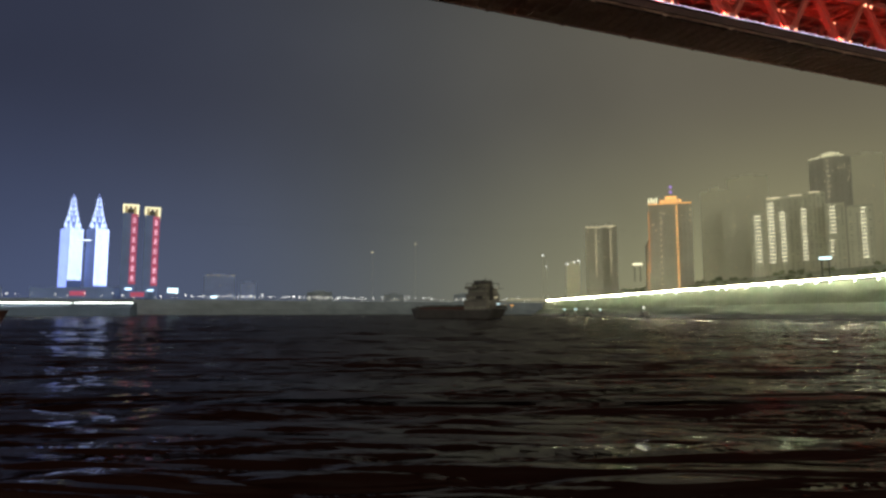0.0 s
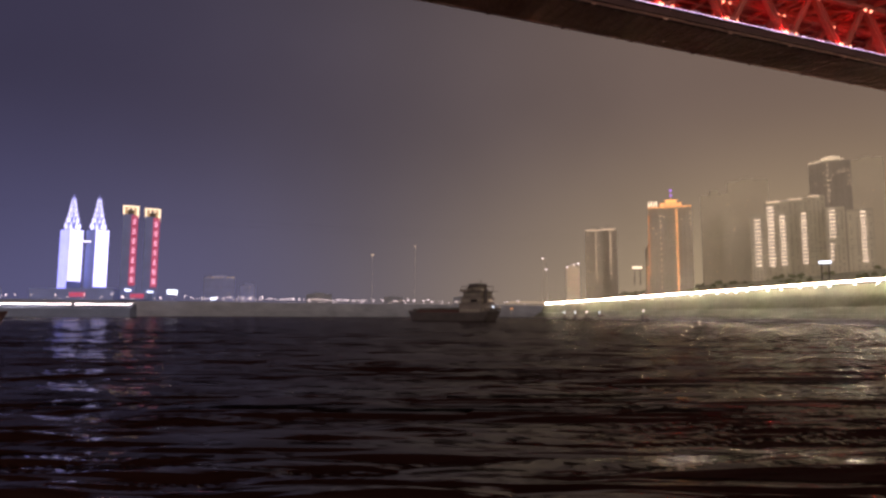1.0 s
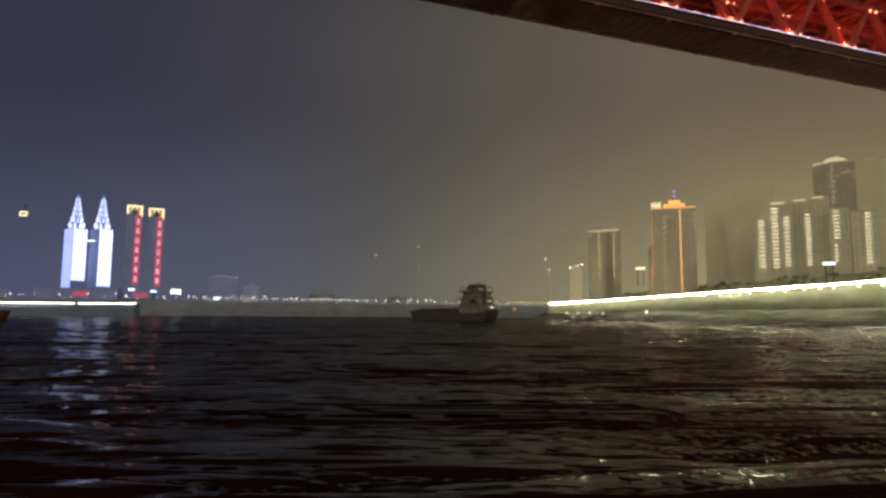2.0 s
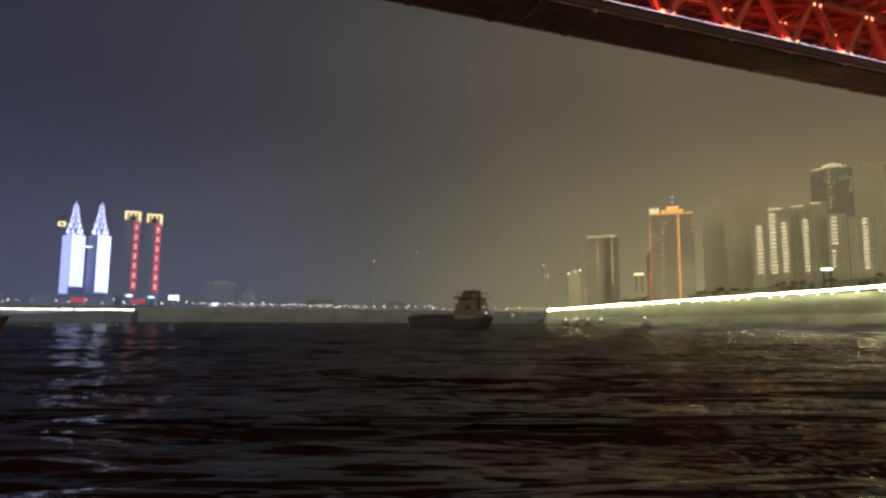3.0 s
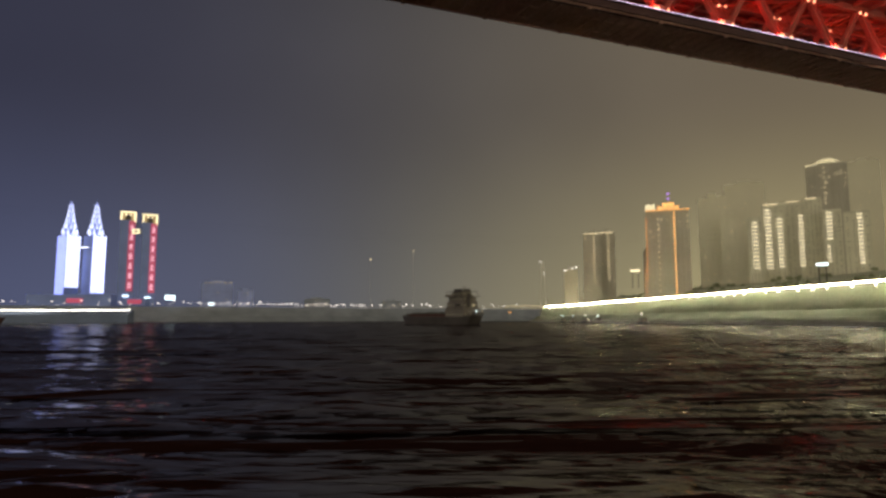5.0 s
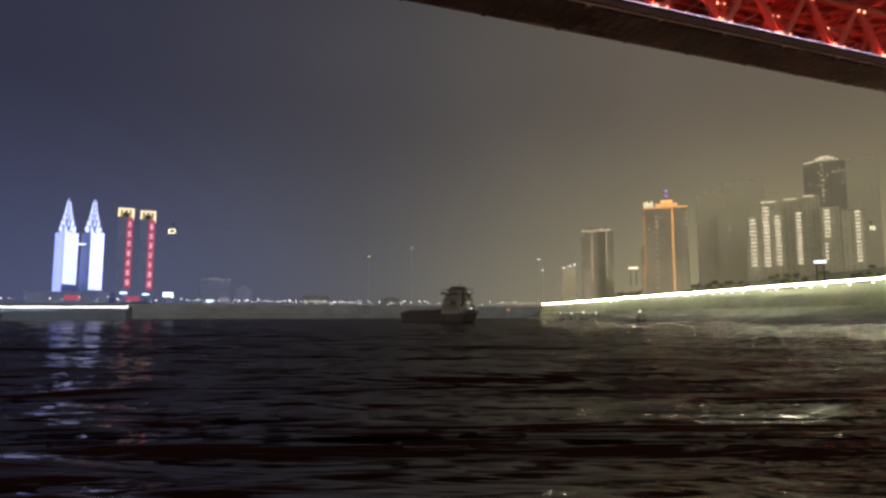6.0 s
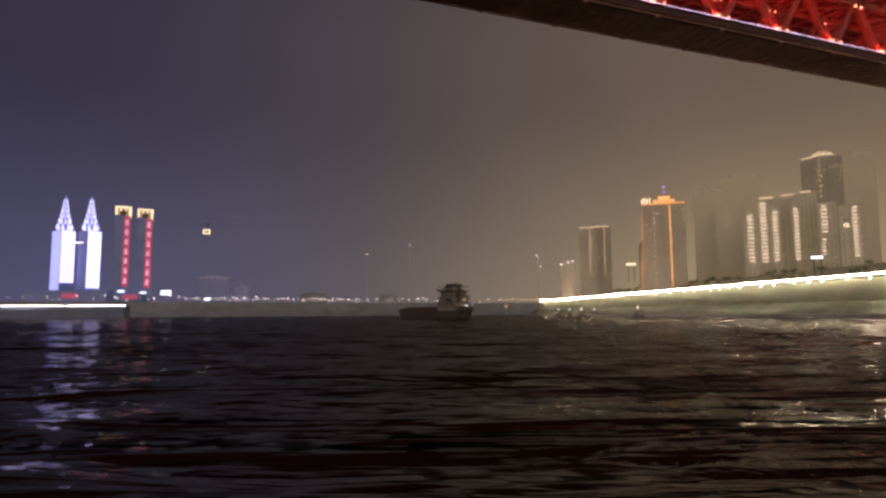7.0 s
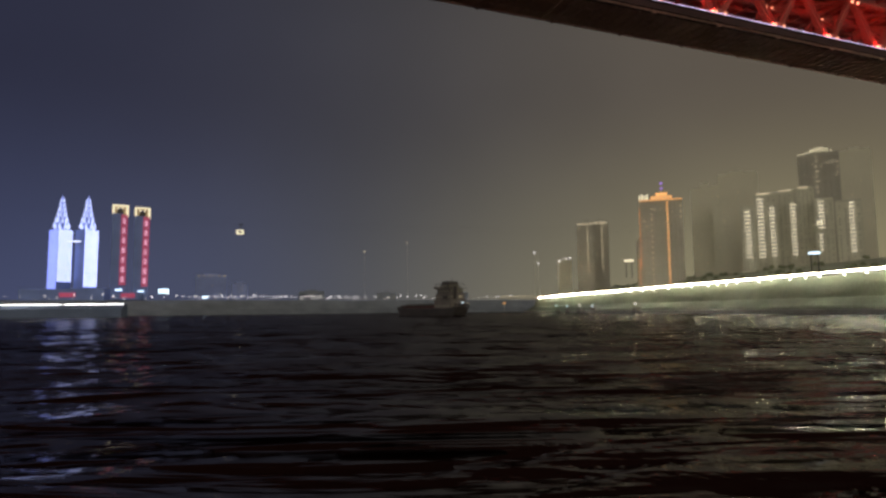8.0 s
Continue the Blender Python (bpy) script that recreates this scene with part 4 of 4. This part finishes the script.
for z, g in ((-1.6, 0.84), (0.6, 0.93), (3.6, 0.975), (5.2, 1.0)):
    rings.append([bm.verts.new((x, y, z + (1.5 * max(0, (x - 46) / 27) + 0.9 * max(0, (-4 - x) / 12)) * max(z, 0) / 5.2)) for x, y in hull_ring(g)])
for r, s in zip(rings, rings[1:]):
    for i in range(len(r)):
        j = (i + 1) % len(r)
        bm.faces.new((r[i], r[j], s[j], s[i]))
bm.faces.new(rings[0][::-1])
bm.faces.new(rings[-1])
part("hull", bm, M_HULL, ship, "dark weathered steel hull")
part("hatch_coaming", boxed((13, -5.0, 5.0), (57, 5.0, 7.2), 0.15), M_HULL_RED, ship, "red oxide hatch coaming")
for k in range(9):
    bm = bmesh.new()
    xa = 13.4 + k * 4.75
    crown = 8.3 + 0.35 * math.sin(k * 1.9)
    prism(bm, [(xa, -4.9), (xa + 4.5, -4.9), (xa + 4.5, 4.9), (xa, 4.9)], 7.2, crown, [(xa + 0.5, -3.2), (xa + 4.0, -3.2), (xa + 4.0, 3.2), (xa + 0.5, 3.2)])
    part("cargo_cover", bm, M_CARGO, ship, "dark humped cargo cover")
part("windlass", boxed((62, -2.2, 6.0), (65.5, 2.2, 7.8), 0.3), M_HULL, ship)
bm = bmesh.new()
tube(bm, (66.5, 0, 6.0), (66.5, 0, 10.5), 0.14, 0.08, 6)
part("jackstaff", bm, M_HULL, ship)
for sy in (-1, 1):
    for x in (56, 61, 67):
        bm = bmesh.new()
        tube(bm, (x, sy * 3.0, 6.0), (x, sy * 3.0, 7.1), 0.32, 0.38, 8)
        part("bollard", bm, M_HULL, ship)
# storeys: from, to, half width, foot, head
TIERS = ((-9.5, 11.0, 6.3, 5.0, 11.0), (-9.0, 9.5, 5.9, 11.2, 15.0), (-8.0, 8.0, 5.4, 15.2, 18.6), (-4.6, 5.6, 4.3, 18.8, 21.8))
for k, (xa, xb, hw, za, zb) in enumerate(TIERS):
    tier = part("deckhouse_tier" if k < 3 else "wheelhouse", boxed((xa, -hw, za), (xb, hw, zb), 0.18), M_SHIPWHITE, ship, "dimmed grubby white deckhouse storey")
    over = (0.9, 0.6, 2.6, 3.4)[k]
    part("deck_plate", boxed((xa - over, -hw - over * 0.9, zb), (xb + over * 0.8, hw + over * 0.9, zb + 0.25), 0.05), M_SHIPWHITE, ship)
    pane = None
    for q in range(6):
        for sy in (-1, 1):
            x = xa + (q + 0.8) * (xb - xa) / 6.6
            if pane is None:
                pane = part("window", boxed((-0.65, -0.08, 0), (0.65, 0.08, 1.2), 0.03), M_GLASS, tier)
                pane.matrix_basis = pose(x, sy * (hw + 0.03), za + 1.2)
            else:
                share("window", pane, pose(x, sy * (hw + 0.03), za + 1.2), tier)
    for q in range(4):
        for x in (xa - 0.03, xb + 0.03):
            share("window", pane, pose(x, -hw * 0.7 + q * hw * 0.47, za + 1.2, 0, 0, 90), tier)
for sy in (-1, 1):
    lo, hi = sorted((sy * 5.6, sy * 9.4))
    part("bridge_wing", boxed((-0.5, lo, 18.45), (6.4, hi, 18.85), 0.05), M_SHIPWHITE, ship, "open bridge wing")
    for x in (-0.5, 6.3):
        part("wing_bulwark", boxed((x, lo, 18.85), (x + 0.1, hi, 20.0), 0.02), M_SHIPWHITE, ship)
    part("wing_bulwark", boxed((-0.5, sy * 9.4 - 0.1, 18.85), (6.4, sy * 9.4, 20.0), 0.02), M_SHIPWHITE, ship)
    for x in (-7.2, 8.0):
        bm = bmesh.new()
        tube(bm, (x, sy * 6.8, 18.7), (x, sy * 6.8, 21.9), 0.12, seg=6)
        part("awning_post", bm, M_HULL, ship)
part("sun_roof", boxed((-4.8, -3.6, 22.05), (4.6, 3.6, 23.8), 0.2), M_HULL, ship, "dark flat wheelhouse roof box")
bm = bmesh.new()
tube(bm, (-2.5, 0, 23.7), (-2.5, 0, 26.0), 0.18, 0.08, 6)
beam(bm, (-2.5, -1.2, 25.2), (-2.5, 1.2, 25.2), 0.14)
part("mast", bm, M_HULL, ship)
part("stern_bulwark", boxed((-16.2, -4.6, 6.6), (-15.9, 4.6, 8.2), 0.05), M_HULL, ship)
part("aft_store", boxed((-14.2, -3.4, 6.3), (-10.4, 3.4, 8.6), 0.15), M_SHIPWHITE, ship, "low store house on the aft deck")
bm = bmesh.new()
tube(bm, (-10.2, 3.0, 11.4), (-10.8, 3.0, 20.4), 1.1, 0.95, 10)
part("funnel", bm, M_HULL, ship, "dark exhaust funnel")
for sy in (-1, 1):
    bm = bmesh.new()
    for k in range(9):
        x = -15 + k * 3.2
        tube(bm, (x, sy * 6.0, 5.2), (x, sy * 6.0, 7.1), 0.05, seg=5)
    for z in (6.3, 7.1):
        beam(bm, (-15, sy * 6.0, z), (10.6, sy * 6.0, z), 0.07)
    part("rail", bm, M_HULL, ship)
    part("lifeboat", box(bmesh.new(), (-6.5, sy * 7.2 - 0.9, 12.4), (-1.0, sy * 7.2 + 0.9, 13.9), None, 0.6), M_HULL, ship, "dark lifeboat")
for x, y, z, r, g in ((-9.3, -2.2, 13.0, 0.5, G_WARM), (-10.0, -3.6, 8.6, 0.75, G_COLD), (-15.6, -4.2, 8.7, 0.35, G_WARM)):
    bm = bmesh.new()
    bmesh.ops.create_uvsphere(bm, u_segments=8, v_segments=6, radius=r, matrix=Matrix.Translation((x, y, z)))
    part("deck_lamp", bm, g, ship, "glowing deck lamp")


# ---- cableway ----
def rope_z(x, up):
    return 63.5 + up + (1.43e-4 if up < 1 else 1.34e-4) * x * x


def cable_car(m):
    t = thing("cable_car", m, "cable car cabin with bright warm outline lights", "cable car", "cable cars over the river")
    part("cabin", boxed((-2.4, 0.0, 0.1), (2.4, 3.2, 3.3), 0.35), M_FACADE_DARK, t)
    for nm, lo, hi in (("roof_light", (-2.5, -0.25, 2.55), (2.5, 0.05, 3.25)), ("floor_light", (-2.5, -0.25, 0.1), (2.5, 0.05, 0.8)), ("side_light", (-2.5, -0.25, 0.83), (-1.65, 0.05, 2.52)), ("side_light", (1.65, -0.25, 0.83), (2.5, 0.05, 2.52))):
        part(nm, boxed(lo, hi, 0.06), G_CABIN, t, "warm glowing light panel")
    part("window", boxed((-1.6, -0.1, 0.85), (1.6, 0.02, 2.5), 0.05), M_GLASS, t)
    bm = bmesh.new()
    beam(bm, (-0.5, 1.6, 3.3), (0, 1.6, 7.2), 0.2)
    beam(bm, (0.5, 1.6, 3.3), (0, 1.6, 7.2), 0.2)
    part("hanger", bm, M_ROPE, t)
    part("carriage", boxed((-1.6, 1.35, 6.95), (1.6, 1.85, 7.6), 0.1), M_ROPE, t)
    return t


G_CABIN = glow("warm_cabin_light", (1.0, 0.88, 0.52), 1.5)
car_a = cable_car(pose(-330, 407, 68))
car_b = cable_car(pose(553, 605, 104))
for up, off in ((0.0, 0.0), (5.7, 12.0)):
    bm = bmesh.new()
    pts = [(x, 481.05 + 0.224 * x + off, rope_z(x, up)) for x in range(-520, 721, 20)]
    for a, b in zip(pts, pts[1:]):
        tube(bm, a, b, 0.018, seg=4)
    tagged(mesh_object("cableway_rope", bm, M_ROPE), "thin steel rope of the river cableway", "rope")

# ---- moored barge, only its bow in view ----
barge = thing("moored_barge", pose(-45.2, 60, -0.2, 0, 0, 8), "dark moored barge with a red oxide bow", "barge")
bm = bmesh.new()
rings = []
for z, e in ((-1.0, -2.6), (1.2, -1.4), (2.4, -0.4), (3.1, 0.0)):
    rings.append([bm.verts.new((x + (e if x > 0 else 0), y, z + (0.9 * max(0, (x + 4) / 8) if z > 2 else 0))) for x, y in ((-26, -3.4), (-4, -3.4), (1.5, -2.4), (3.6, -0.6), (3.6, 0.6), (1.5, 2.4), (-4, 3.4), (-26, 3.4))])
for r, s in zip(rings, rings[1:]):
    for i in range(8):
        bm.faces.new((r[i], r[(i + 1) % 8], s[(i + 1) % 8], s[i]))
bm.faces.new(rings[-1])
bm.faces.new(rings[0][::-1])
part("hull", bm, M_HULL_RED, barge, "red oxide hull")
part("bollard", boxed((-3.0, -0.5, 3.1), (-2.2, 0.5, 4.0), 0.2), M_HULL, barge)

# ---- trees on the slope above the road ----
rng = np.random.default_rng(3)
verts, faces = [], []
for k in range(170):
    y = rng.uniform(170, 1000)
    u = rng.uniform(45, 150)
    ht = rng.uniform(1.8, 4.2)
    base = 21.6 + (u - 18) * 0.16
    cx = bank_x(y) + u
    for q in range(70):
        a, e, rr = rng.uniform(0, math.tau), rng.uniform(-0.6, 1.0), rng.uniform(0.5, 1.0)
        c = np.array([cx + ht * 0.45 * rr * math.cos(a) * math.sqrt(max(0.05, 1 - e * e)), y + ht * 0.45 * rr * math.sin(a), base + ht * (0.62 + 0.38 * e * rr)])
        o = rng.normal(0, 0.7, (4, 3))
        i = len(verts)
        verts += [(c + v).tolist() for v in o]
        faces += [(i, i + 1, i + 2), (i, i + 2, i + 3), (i, i + 3, i + 1), (i + 1, i + 3, i + 2)]
    i = len(verts)
    verts += [(cx - 0.3, y, base - 2), (cx + 0.3, y, base - 2), (cx, y + 0.4, base - 2), (cx, y, base + ht * 0.8)]
    faces += [(i, i + 1, i + 3), (i + 1, i + 2, i + 3), (i + 2, i, i + 3)]
me = bpy.data.meshes.new("woods")
me.from_pydata(verts, [], faces)
me.materials.append(M_LEAF)
tagged(new("woods", me), "dark trees on the hillside above the road", "trees", kind="stuff")


def motions():
    """All that moves: the river, the ship and the cable cars."""
    walk(water, [(t, pose(0.9 * t - 3.6, -1.2 * t + 4.4, 0.05 * math.sin(1.3 * t))) for t in (0, 1, 2, 3, 4, 5, 6, 7, 8)])
    walk(water_swell, [(t, pose(-1.6 * t + 6.4, -0.9 * t + 3.6, 0.07 * math.sin(1.7 * t + 1.0))) for t in (0, 1, 2, 3, 4, 5, 6, 7, 8)])
    walk(ship, [(t, pose(r * d, d, 0, 0, 0, h)) for t, r, d, h in (
        (0.0, 0.0629, 400, 131.0), (1.0, 0.0551, 405, 130.0), (1.5, 0.0523, 407, 129.5), (3.0, 0.0438, 415, 128.0), (4.0, 0.0380, 420, 127.0), (4.5, 0.0359, 422, 126.5), (6.0, 0.0292, 430, 125.0), (7.0, 0.0256, 435, 124.0), (8.0, 0.0231, 440, 123.0))])
    walk(car_a, [(t, pose(x, 479.45 + 0.224 * x, rope_z(x, 0.0) - 7.25, 0, 0, 0)) for t, x in [(q * 0.5, float(np.interp(q * 0.5, (0.0, 1.5, 3.5, 6.5, 8.0), (-330, -294, -246, -174, -138.6)))) for q in range(17)]])
    walk(car_b, [(t, pose(x, 491.45 + 0.224 * x, rope_z(x, 5.7) - 7.25, 0, 0, 0)) for t, x in [(q * 0.5, float(np.interp(q * 0.5, (0.0, 3.5, 6.5, 8.0), (553, 467, 391, 352.5)))) for q in range(17)]])


motions()
